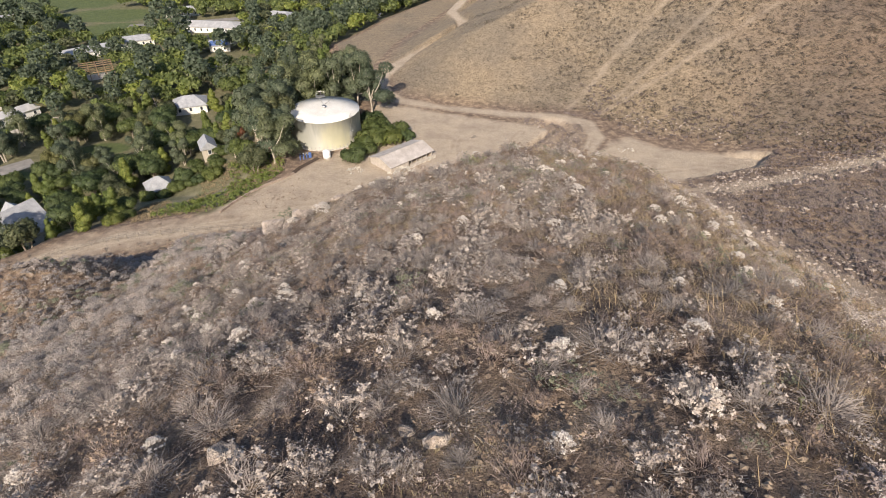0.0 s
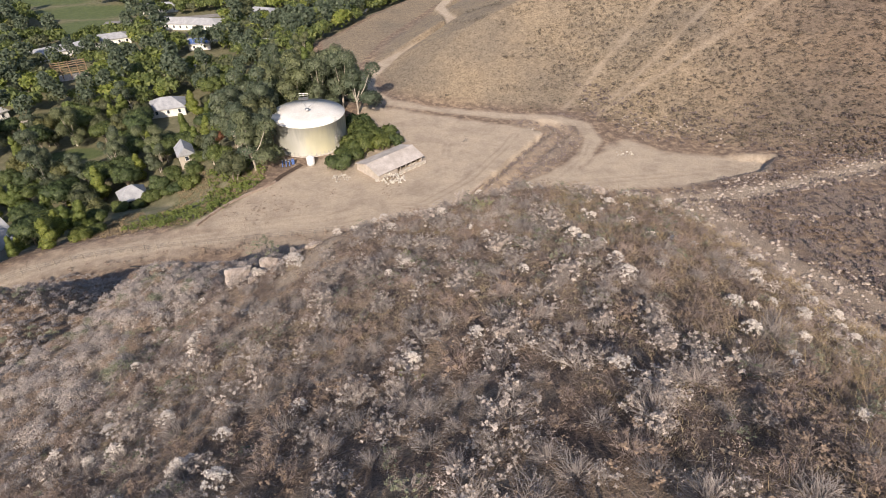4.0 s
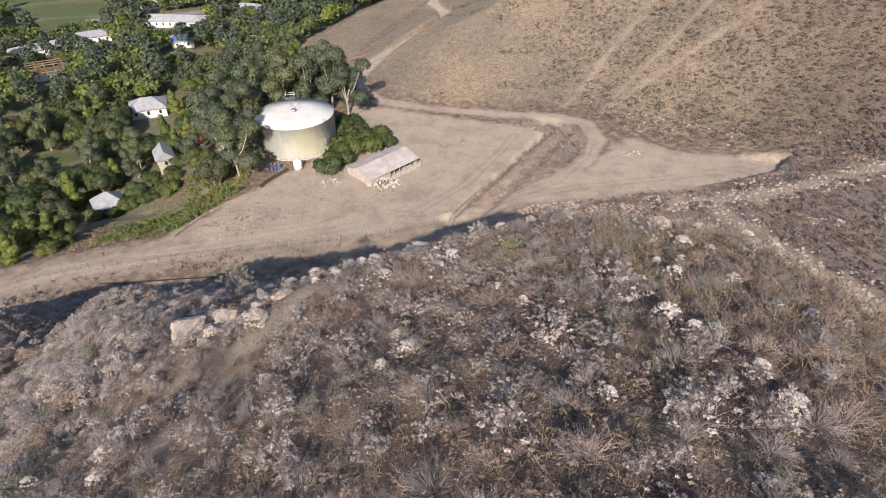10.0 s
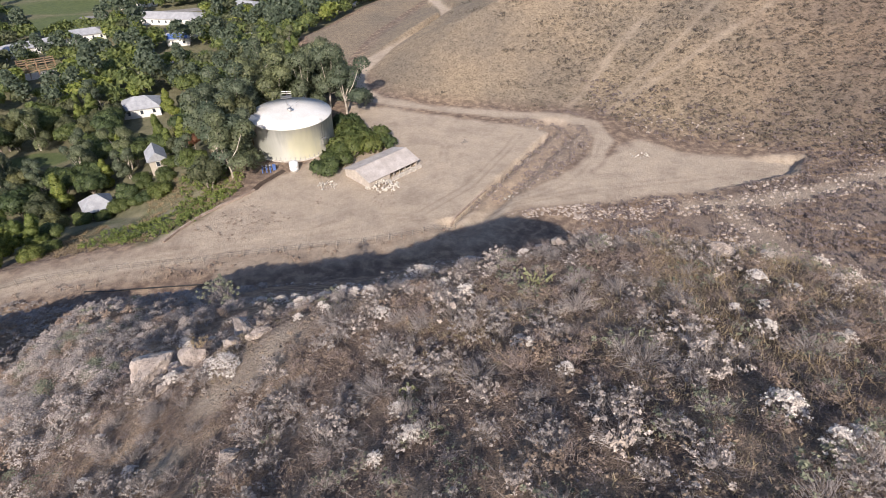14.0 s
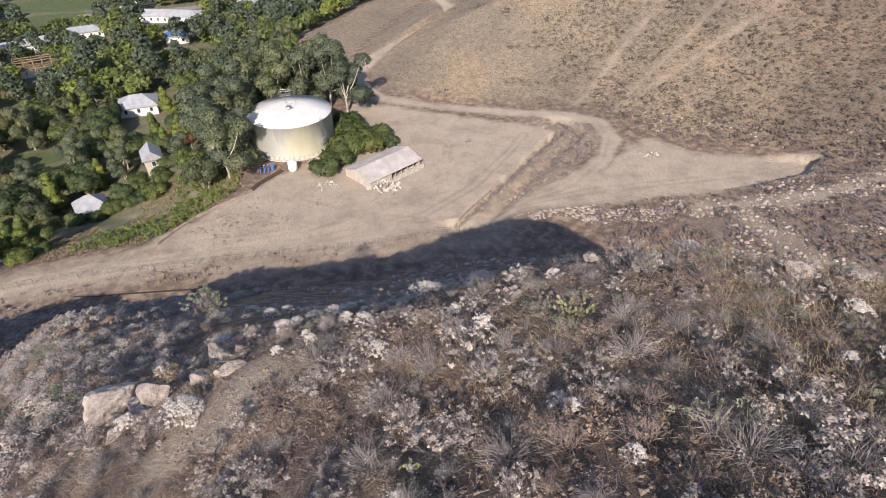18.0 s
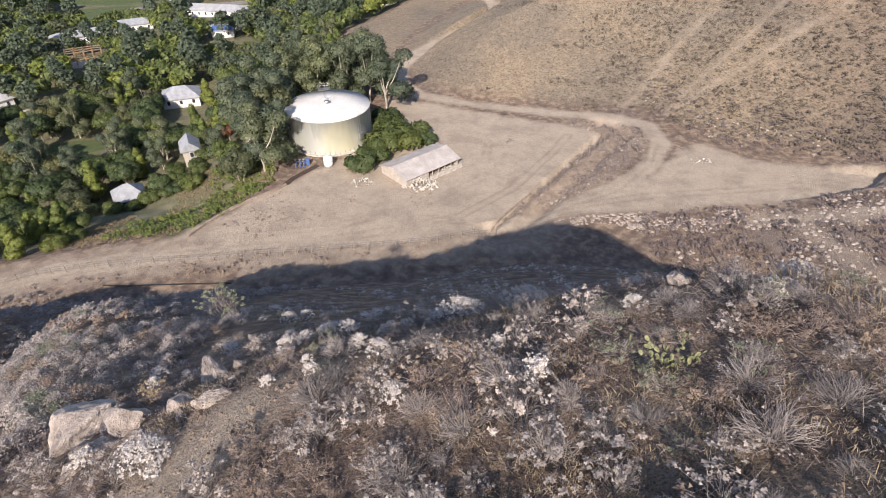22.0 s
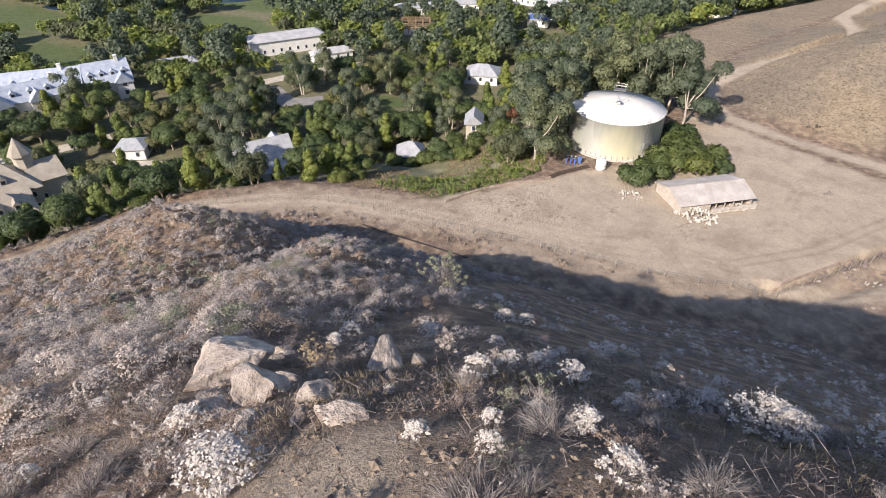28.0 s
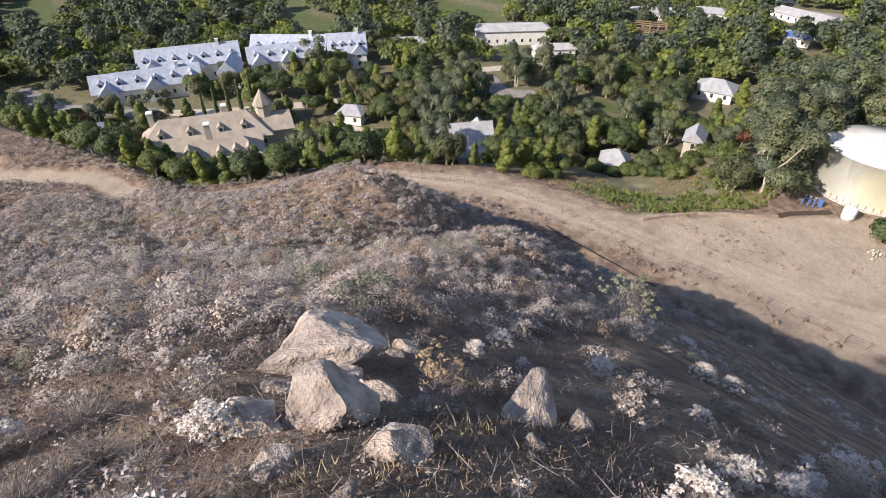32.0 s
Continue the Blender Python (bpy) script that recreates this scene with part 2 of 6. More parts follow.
CREST_Y = [-400, -60, 0, 10, 20, 27, 34, 37, 40, 44, 48, 57, 70, 85, 97, 103, 130]
CREST_Z = [190, 86, 62.2, 59.3, 56, 54, 51.2, 50, 47.7, 43.7, 40.0, 32.4, 22.1, 11.3, 3.4, -0.5, -20]
FLANK_Z = [190, 86, 62.2, 59.3, 56, 54, 51, 49.4, 47.2, 44.8, 42.3, 36.6, 27.8, 17.2, 8.6, 4.6, -12]
ROAD = [(-180, 14), (-135, 22), (-121, 38.5), (-110, 42.5), (-103, 45.5), (-98, 55), (-94, 69), (-87.5, 83), (-78, 92), (-66, 98.5), (-53, 101.5), (-40, 104.8), (-26, 107), (-12, 109.5), (2, 113)]
BRINK = [(-400, -90), (-190, 10), (-124, 43), (-107, 50), (-102, 60), (-98, 72), (-93, 86), (-80, 98), (-66, 104), (-52, 109), (-44, 118), (-40, 128), (-44, 140), (-46, 152), (-40, 164), (-22, 176), (-24, 190), (-30, 206), (-41, 228), (-43, 236), (-34, 252), (-22, 282), (5, 330), (60, 424), (300, 900), (900, 2400)]
FAR_FOOT = [(900, 2400), (300, 900), (60, 420), (5, 300), (-20, 236), (-26, 206), (-20, 188), (-14, 177), (8, 169), (28, 164), (42, 163), (51, 152), (58, 146), (72, 142), (88, 134), (110, 118), (170, 70), (320, -60), (900, -500)]
PAD = [(-22, 172), (-2, 165), (16, 158), (31, 152.5), (26, 146), (4.5, 114), (-12, 110), (-40, 106.5), (-51, 107), (-47, 113), (-40, 122), (-34, 131), (-28, 136), (-22, 150), (-20, 162)]
TRACK = [(2, 113), (10, 115), (20, 121), (30, 128), (38, 137), (43, 147), (42, 157), (34, 161), (20, 163.5), (2, 168), (-14, 174.5), (-20, 184), (-21, 195), (-16, 206), (-9, 216), (2, 227), (9, 240), (8, 254), (4, 270), (10, 290), (24, 320)]
YARD = [(12, 116), (26, 118.5), (45, 121), (62, 123), (78, 126), (84, 133), (70, 137), (60, 139), (52, 147), (46, 143), (38, 133), (26, 125)]
DITCH = [(5.5, 112.5), (12, 121.5), (20, 133), (28, 144.5), (33.5, 152), (32, 156)]


HOLLOW = [(-40, 50), (-45, 63), (-46.5, 76), (-45, 88)]
SPURS = [[(-20, 42), (-33, 58), (-39, 72), (-41, 86)], [(-62, 64), (-66, 72), (-69, 82)], [(-56, 70), (-58, 80), (-60, 88)]]


HILL_TRACKS = [[(38.5, 166.7), (54, 185.4), (70.6, 203.2), (110, 247), (150, 290)], [(46.8, 162.5), (72.5, 175.4), (101.6, 191.3), (170, 228)], [(52.7, 168.3), (69.9, 182.1), (86.5, 196.4), (130, 234)]]


def height(x, y):
    x, y = np.asarray(x, float), np.asarray(y, float)
    crest = np.interp(y, CREST_Y, CREST_Z)
    cx = np.interp(y, [-60, 0, 20, 34, 60, 100], [8, 6.2, 5, 5, 8, 12])
    d = x - cx
    dl = np.sqrt(np.minimum(d, 0) ** 2 + 12) - 3.46
    inner, outer = np.interp(y, [10, 18, 32, 38], [0.18, 0.4, 0.5, 0.3]), np.interp(y, [10, 18, 32, 38, 50], [0.6, 0.5, 0.5, 0.62, 0.42])
    left = inner * np.minimum(dl, 9) + outer * np.clip(dl - 9, 0, 10) + np.interp(y, [28, 40, 50, 63], [0.5, 0.48, 0.38, 0.185]) * np.maximum(dl - 19, 0) + np.interp(y, [45, 65], [0.0, 0.35]) * np.maximum(-64 - x, 0)
    right = np.interp(y, [22, 34, 45, 60, 100], [0.0, 0.66, 0.52, 0.14, 0.05]) * (np.sqrt(np.maximum(d - 7, 0) ** 2 + 9) - 3) + np.interp(y, [0, 22, 34, 45, 60, 100], [0.62, 0.55, 0.15, 0.1, 0.06, 0.04]) * (np.sqrt(np.maximum(d, 0) ** 2 + 30) - 5.48) + np.interp(y, [22, 45, 80, 100], [0.0, 0.45, 0.35, 0.1]) * (np.sqrt(np.maximum(d - 22, 0) ** 2 + 9) - 3)
    side = smooth(10, 36, -x)
    hill = crest * (1 - side) + np.interp(y, CREST_Y, FLANK_Z) * side - np.where(d < 0, left * (1 - 0.5 * smooth(38, 56, y) * (1 - side)), right)
    hill -= 0.65 * (1 - smooth(44, 60, y))
    hill += (1 - smooth(80, 100, y)) * (1.3 * value_noise(x, y, 23) * smooth(35, 60, np.hypot(x, y - 25)) + 0.6 * value_noise(x + 40, y, 9) + 0.22 * value_noise(x, y + 9, 2.7))
    # swells of the crest, the brow over the shaded face and the left flank
    for bx, by, ra, rb, up in ((7, 41, 8, 5, 1.4), (-9, 45.5, 6, 5, 1.2), (-37, 43, 9, 7, 1.8), (15, 57, 10, 9, -2.0), (-14, 56, 7, 8, 0.8)):
        hill += up * np.exp(-(((x - bx) / ra) ** 2) - ((y - by) / rb) ** 2)
    # the left flank eases out towards the lower road
    hill += 0.13 * np.maximum(-58 - x, 0) * (1 - smooth(42, 62, y)) * smooth(20, 30, y)
    # the hollow between the two spurs on the left flank
    g, _ = line_dist(x, y, HOLLOW)
    hill -= 3.0 * np.exp(-((g / 6.0) ** 2))
    for spur in SPURS:
        hill += 2.0 * np.exp(-((line_dist(x, y, spur)[0] / 6.0) ** 2))
    # valley floor beyond the brink, falling away to the north-west
    b, _ = line_dist(x, y, BRINK)
    out = inside(x, y, BRINK + [(-2500, 2400), (-2500, -90)])
    base = np.where(out, -np.minimum(np.where(x < -85, 0.75, 0.36) * b, 13 + 0.012 * np.minimum(b, 500)), 0.0) + np.where(out, 0.8 * value_noise(x, y, 30) * smooth(3, 20, b), 0)
    # canyon floor on the right climbs slowly to the south-east
    base += np.where(out, 0, 0.16 * np.maximum(0, 0.75 * (x - 60) - 0.66 * (y - 125)) * smooth(20, 60, x))
    # the wide hill across
    f, _ = line_dist(x, y, FAR_FOOT)
    up = inside(x, y, FAR_FOOT + [(2500, -500), (2500, 2400)])
    rise = 0.44 * (np.sqrt(f * f + 40) - 6.3) * (1 - 0.00045 * np.minimum(f, 900)) + 1.6 * value_noise(x + 0.8 * y, 0.35 * y - 0.3 * x, 24) * smooth(4, 40, f) + 5.0 * value_noise(x, y, 70) * smooth(20, 90, f) - 1.3 * np.abs(value_noise(0.82 * x - 0.57 * y, 0.16 * (0.57 * x + 0.82 * y), 13)) * smooth(5, 30, f)
    base = np.where(up, base + rise, base)
    z = np.where(out & (b > 4), np.where(hill > base + 6, base, base), soft_max(hill, base, 2.5) - 0.62 * np.exp(-(((hill - base) / 2.0) ** 2)))
    z = np.where(out, np.where(b < 4, z * (1 - b / 4) + base * (b / 4), base), z)
    # the road and the yard cut flat
    r, _ = line_dist(x, y, ROAD)
    z = z + (np.where(x < -100, 0.02 * (x + 100), 0.0) - z) * (1 - smooth(2.4, 5.0, r))
    p, _ = line_dist(x, y, PAD + PAD[:1])
    pin = inside(x, y, PAD)
    z = np.where(pin, z * 0.06 + 0.12 * value_noise(x, y, 8), z)
    t, _ = line_dist(x, y, TRACK)
    level = np.where(y > 178, 0.05 * (y - 178), 0.0)
    z = z + (level * 0.9 + 0.1 * z - z) * (1 - smooth(1.8, 4.2, t)) * np.where(pin, 0, 1)
    q, _ = line_dist(x, y, YARD + YARD[:1])
    z = np.where(inside(x, y, YARD), z * 0.2, z)
    e, _ = line_dist(x, y, DITCH)
    z -= np.where(pin, 0.0, 1.0) * 1.3 * np.exp(-(((e - 2.4) / 1.6) ** 2))
    return z


def ground_at(x, y):
    return float(height(np.array([x]), np.array([y]))[0])


def axis(lo, a, b, c, hi, step):
    """Even steps from a to b, wider ones to c, then growing ones out to lo and hi."""
    mid = list(np.arange(a, b, step)) + list(np.arange(b, c, 1.0))
    s, v, right = 1.0, c, []
    while v < hi:
        right.append(v)
        s *= 1.14
        v += s
    s, v, left = step, a - step, []
    while v > lo:
        left.append(v)
        s *= 1.14
        v -= s
    return np.array(left[::-1] + mid + right)


XS, YS = axis(-2600, -124, 56, 150, 2600, 0.6), axis(-900, -6, 128, 330, 3400, 0.6)
GX, GY = np.meshgrid(XS, YS)
GZ = height(GX, GY)


def grid_mesh(name, gx, gy, gz):
    ny, nx = gx.shape
    me = bpy.data.meshes.new(name)
    n = nx * ny
    idx = np.arange(n).reshape(ny, nx)
    quads = np.stack([idx[:-1, :-1], idx[:-1, 1:], idx[1:, 1:], idx[1:, :-1]], -1).reshape(-1, 4)
    return raw_mesh(me, np.stack([gx, gy, gz], -1).reshape(-1, 3), quads)


def raw_mesh(me, verts, faces, smooth_it=True):
    """Fills a mesh with same-sized faces from arrays."""
    k = faces.shape[1]
    me.vertices.add(len(verts))
    me.vertices.foreach_set("co", np.ascontiguousarray(verts, np.float32).ravel())
    me.loops.add(faces.size)
    me.loops.foreach_set("vertex_index", np.ascontiguousarray(faces, np.int32).ravel())
    me.polygons.add(len(faces))
    me.polygons.foreach_set("loop_start", np.arange(0, faces.size, k, dtype=np.int32))
    me.polygons.foreach_set("use_smooth", np.full(len(faces), smooth_it))
    me.update(calc_edges=True)
    return me


ground_mesh = grid_mesh("ground", GX, GY, GZ)
wob = 1.6 * value_noise(GX, GY, 3.1) + 1.0 * value_noise(GX, GY, 9)
d_road, d_track = line_dist(GX, GY, ROAD)[0], line_dist(GX, GY, TRACK)[0]
d_brink, d_foot = line_dist(GX, GY, BRINK)[0], line_dist(GX, GY, FAR_FOOT)[0]
OUT = inside(GX, GY, BRINK + [(-2500, 2400), (-2500, -90)])
UP = inside(GX, GY, FAR_FOOT + [(2500, -500), (2500, 2400)])
d_pad = line_dist(GX, GY, PAD + PAD[:1])[0] * np.where(inside(GX, GY, PAD), -1, 1)
d_yard = line_dist(GX, GY, YARD + YARD[:1])[0] * np.where(inside(GX, GY, YARD), -1, 1)
hill_track = np.maximum.reduce([0.3 * (1 - smooth(0.1, 1.0, line_dist(GX, GY, h)[0] + 0.8 * wob)) for h in HILL_TRACKS])
d_ditch = line_dist(GX, GY, DITCH)[0]
bank = np.where(~OUT & ~UP, 0.42 * (1 - smooth(6, 12, d_ditch + 2 * wob)), 0.0)
verge = np.where(~OUT & (GZ < 3), 0.6 * (1 - smooth(0, 1, (d_road + 1.5 * wob - np.where(GX < -38, 3.2, 5)) / np.where(GX < -38, 2.6, 5))) * smooth(-92, -76, GX), 0.0)
CHANNELS = [[(52, 116.5), (57, 116.2), (66.5, 115.6), (80, 117), (91.6, 119.5), (110, 124)], [(58.4, 113.9), (60.4, 98.2), (64.8, 84.7), (70.0, 70.0)]]
channel = np.maximum.reduce([k * (1 - smooth(0.5, 4.5, line_dist(GX, GY, c)[0] + 2.6 * wob)) for k, c in zip((0.8, 0.5), CHANNELS)])
bare = np.maximum.reduce([hill_track, channel, bank, verge, 1 - smooth(1.6, 3.2, d_road + wob * 0.6), 1 - smooth(1.5, 2.9, d_track + wob * 0.6), 1 - smooth(-0.4, 1.6, d_pad + wob), 1 - smooth(-1.0, 2.0, d_yard + wob)])
LAWNS = [(-330, 160, 50, 22), (-228, 206, 30, 16), (-250, 246, 36, 18), (-176, 312, 26, 16), (-190, 345, 34, 16), (-246, 142, 34, 12), (-345, 46, 40, 16), (-250, 380, 60, 24), (-152, 187, 8, 10), (-166, 306, 12, 8), (-110, 168, 9, 5), (-132, 150, 14, 4)]
lawn = np.zeros_like(GX)
for lx, ly, ra, rb in LAWNS:
    lawn = np.maximum(lawn, 1 - smooth(0.8, 1.1, np.hypot((GX - lx) / ra, (GY - ly) / rb) + 0.12 * wob))
BARE_SPOTS = [(-7.6, 35.4, 1.7), (-8.8, 34.4, 1.3), (-6.6, 36.4, 1.0), (-10, 28.8, 1.0), (-22, 34, 1.6), (-9.6, 31.6, 1.0)]
for bx, by, br in BARE_SPOTS:
    bare = np.maximum(bare, 0.8 * (1 - smooth(0.45, 1.15, np.hypot(GX - bx, GY - by) / br + 0.3 * wob)))
GLADES = [(-55, 118, 13, 11), (-50, 128, 9, 7), (-66, 126, 7, 6), (-71, 142, 6, 4)]
glade = np.zeros_like(GX)
for lx, ly, ra, rb in GLADES:
    glade = np.maximum(glade, 1 - smooth(0.6, 1.15, np.hypot((GX - lx) / ra, (GY - ly) / rb) + 0.2 * wob))
lawn = np.maximum(lawn * OUT, 0.75 * glade)
bare = np.maximum(bare, OUT * glade * (0.32 + 0.6 * np.clip(wob, -0.5, 0.5)))
RUTS = [[(-60, 100.5), (-40, 104.5), (-20, 109), (-2, 116), (8, 126), (18, 142), (22, 150)], [(-44, 107.5), (-24, 112), (-10, 119), (2, 130), (4, 146), (-4, 158)], [(-34, 128), (-26, 121), (-14, 116), (-2, 114)], [(2, 113.5), (14, 118), (28, 126), (38, 138), (42, 150)], [(16, 119), (34, 124), (54, 127), (76, 131)], [(-110, 41), (-100, 48), (-95, 66), (-86, 84), (-72, 95), (-56, 101)]]
rut = np.zeros_like(GX)
for line in RUTS:
    d = line_dist(GX, GY, line)[0] + 0.25 * value_noise(GX, GY, 6)
    rut = np.maximum(rut, np.exp(-(((d - 0.85) / 0.32) ** 2)) * np.clip(0.7 + 1.2 * value_noise(GX, GY, 5), 0, 1))
scree = np.where(~OUT & ~UP, 0.8 * smooth(40, 52, GX) * (1 - smooth(100, 125, GY - 0.1 * GX)) * smooth(-0.3, 0.6, wob), 0)
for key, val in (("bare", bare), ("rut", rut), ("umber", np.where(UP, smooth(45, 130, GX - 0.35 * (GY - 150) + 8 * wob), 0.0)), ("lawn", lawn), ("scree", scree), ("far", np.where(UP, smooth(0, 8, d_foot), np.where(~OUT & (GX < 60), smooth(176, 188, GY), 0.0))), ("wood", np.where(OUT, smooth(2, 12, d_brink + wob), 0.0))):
    ground_mesh.attributes.new(key, "FLOAT", "POINT").data.foreach_set("value", np.ascontiguousarray(val, np.float32).ravel())
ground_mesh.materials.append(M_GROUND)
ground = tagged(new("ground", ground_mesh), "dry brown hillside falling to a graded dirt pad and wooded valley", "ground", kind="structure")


# ---- building helpers ----
def part(name, bm, material, parent, label="", shade=False):
    me = bpy.data.meshes.new(name)
    bm.normal_update()
    bm.to_mesh(me)
    bm.free()
    me.materials.append(material)
    if shade:
        me.polygons.foreach_set("use_smooth", np.full(len(me.polygons), True))
    ob = new(name, me)
    ob.parent = parent
    if label:
        ob["label"] = label
    return ob


def thing(name, label, category, m, group="", kind=""):
    ob = new(name)
    ob.empty_display_size = 0.2
    ob.matrix_world = m
    return tagged(ob, label, category, group, kind)


def box(bm, x0, x1, y0, y1, z0, z1, m=None):
    vs = [bm.verts.new((x, y, z)) for z in (z0, z1) for x, y in ((x0, y0), (x1, y0), (x1, y1), (x0, y1))]
    for f in ((3, 2, 1, 0), (4, 5, 6, 7), (0, 1, 5, 4), (1, 2, 6, 5), (2, 3, 7, 6), (3, 0, 4, 7)):
        bm.faces.new([vs[i] for i in f])
    if m is not None:
        bmesh.ops.transform(bm, matrix=m, verts=vs)
    return vs


def block(name, dims, material, parent, label="", m=None, bevel=0.0):
    bm = bmesh.new()
    box(bm, *dims, m)
    if bevel:
        bmesh.ops.bevel(bm, geom=bm.edges[:], offset=bevel, segments=2, affect="EDGES")
    return part(name, bm, material, parent, label)


def tube(bm, pts, radii, n=6):
    """A tapered tube through the points."""
    rings = []
    for i, (p, r) in enumerate(zip(pts, radii)):
        a, b = Vector(pts[max(i - 1, 0)]), Vector(pts[min(i + 1, len(pts) - 1)])
        z = (b - a).normalized()
        u = z.orthogonal().normalized()
        w = z.cross(u)
        rings.append([bm.verts.new(Vector(p) + r * (math.cos(t) * u + math.sin(t) * w)) for t in (2 * math.pi * k / n for k in range(n))])
    for a, b in zip(rings, rings[1:]):
        for k in range(n):
            bm.faces.new((a[k], a[(k + 1) % n], b[(k + 1) % n], b[k]))
    bm.faces.new(rings[0][::-1])
    bm.faces.new(rings[-1])


def turned(bm, profile, n=48, cap=True):
    """A solid of revolution from (radius, height) pairs."""
    rings = [[bm.verts.new((r * math.cos(2 * math.pi * k / n), r * math.sin(2 * math.pi * k / n), z)) for k in range(n)] for r, z in profile]
    for a, b in zip(rings, rings[1:]):
        for k in range(n):
            bm.faces.new((a[k], a[(k + 1) % n], b[(k + 1) % n], b[k]))
    if cap:
        bm.faces.new(rings[0][::-1])
        bm.faces.new(rings[-1])


# ---- water tank ----


def tank_material():
    """Off-white tank paint, with a yellowed patch and grey-green streaks running down."""
    m, nt, bs = nodes_of("weathered_tank_paint")
    v = coords(nt)
    st = nt.nodes.new("ShaderNodeMapping")
    st.inputs["Scale"].default_value = (0.9, 0.9, 0.12)
    nt.links.new(v, st.inputs["Vector"])
    streak = noise_tex(nt, st.outputs["Vector"], 1.2, 4.0)
    cloud = noise_tex(nt, v, 0.22, 3.0)
    col = ramp(nt, streak, [(0.3, (0.47, 0.48, 0.44)), (0.65, (0.62, 0.62, 0.575))])
    col = mix(nt, ramp(nt, cloud, [(0.5, (0, 0, 0)), (0.7, (0.6, 0.6, 0.6))]), col, (0.4, 0.41, 0.36))

    def stain(at, reach, colour, amount):
        near = nt.nodes.new("ShaderNodeVectorMath")
        near.operation = "DISTANCE"
        near.inputs[1].default_value = at
        nt.links.new(v, near.inputs[0])
        ragged = nt.nodes.new("ShaderNodeMath")
        ragged.operation = "MULTIPLY_ADD"
        ragged.inputs[1].default_value = -5.0
        nt.links.new(streak, ragged.inputs[0])
        nt.links.new(near.outputs["Value"], ragged.inputs[2])
        fade = nt.nodes.new("ShaderNodeMapRange")
        fade.inputs["From Min"].default_value, fade.inputs["From Max"].default_value = reach - 4.0, reach - 1.2
        fade.inputs["To Min"].default_value, fade.inputs["To Max"].default_value = amount, 0.0
        nt.links.new(ragged.outputs[0], fade.inputs["Value"])
        return mix(nt, fade.outputs["Result"], col, colour)

    col = stain((4.2, -8.5, 3.6), 4.1, (0.62, 0.59, 0.38), 0.6)
    col = stain((5.5, -7.7, 0.6), 2.8, (0.56, 0.53, 0.34), 0.45)
    col = stain((-5.5, -7.7, 1.0), 4.2, (0.36, 0.37, 0.32), 0.6)
    col = mix(nt, ramp(nt, noise_tex(nt, st.outputs["Vector"], 0.5, 3.0), [(0.58, (0, 0, 0)), (0.72, (0.7, 0.7, 0.7))]), col, (0.42, 0.44, 0.38))
    nt.links.new(col, bs.inputs["Base Color"])
    bs.inputs["Roughness"].default_value = 0.55
    bump(nt, bs, streak, 0.1, 0.02)
    return m


M_TANK = tank_material()
M_TANKTOP = surface("tank_roof_paint", (0.74, 0.72, 0.67), (0.83, 0.82, 0.78), 0.35, 0.6, fine=6, relief=0.1)
M_METAL = surface("galvanised_metal", (0.42, 0.42, 0.42), (0.58, 0.58, 0.57), 3, 0.45, 0.8, relief=0.1)
M_BLUE = surface("blue_pipe_paint", (0.06, 0.12, 0.32), (0.1, 0.18, 0.42), 3, 0.5, relief=0.1)
M_WHITE = surface("white_plastic", (0.8, 0.8, 0.78), (0.86, 0.86, 0.84), 1.5, 0.5, relief=0.05)
M_DARK = surface("dark_steel", (0.05, 0.05, 0.05), (0.1, 0.095, 0.09), 3, 0.7, relief=0.1)
TX, TY, TR, TH = -32.4, 148.2, 9.45, 7.75


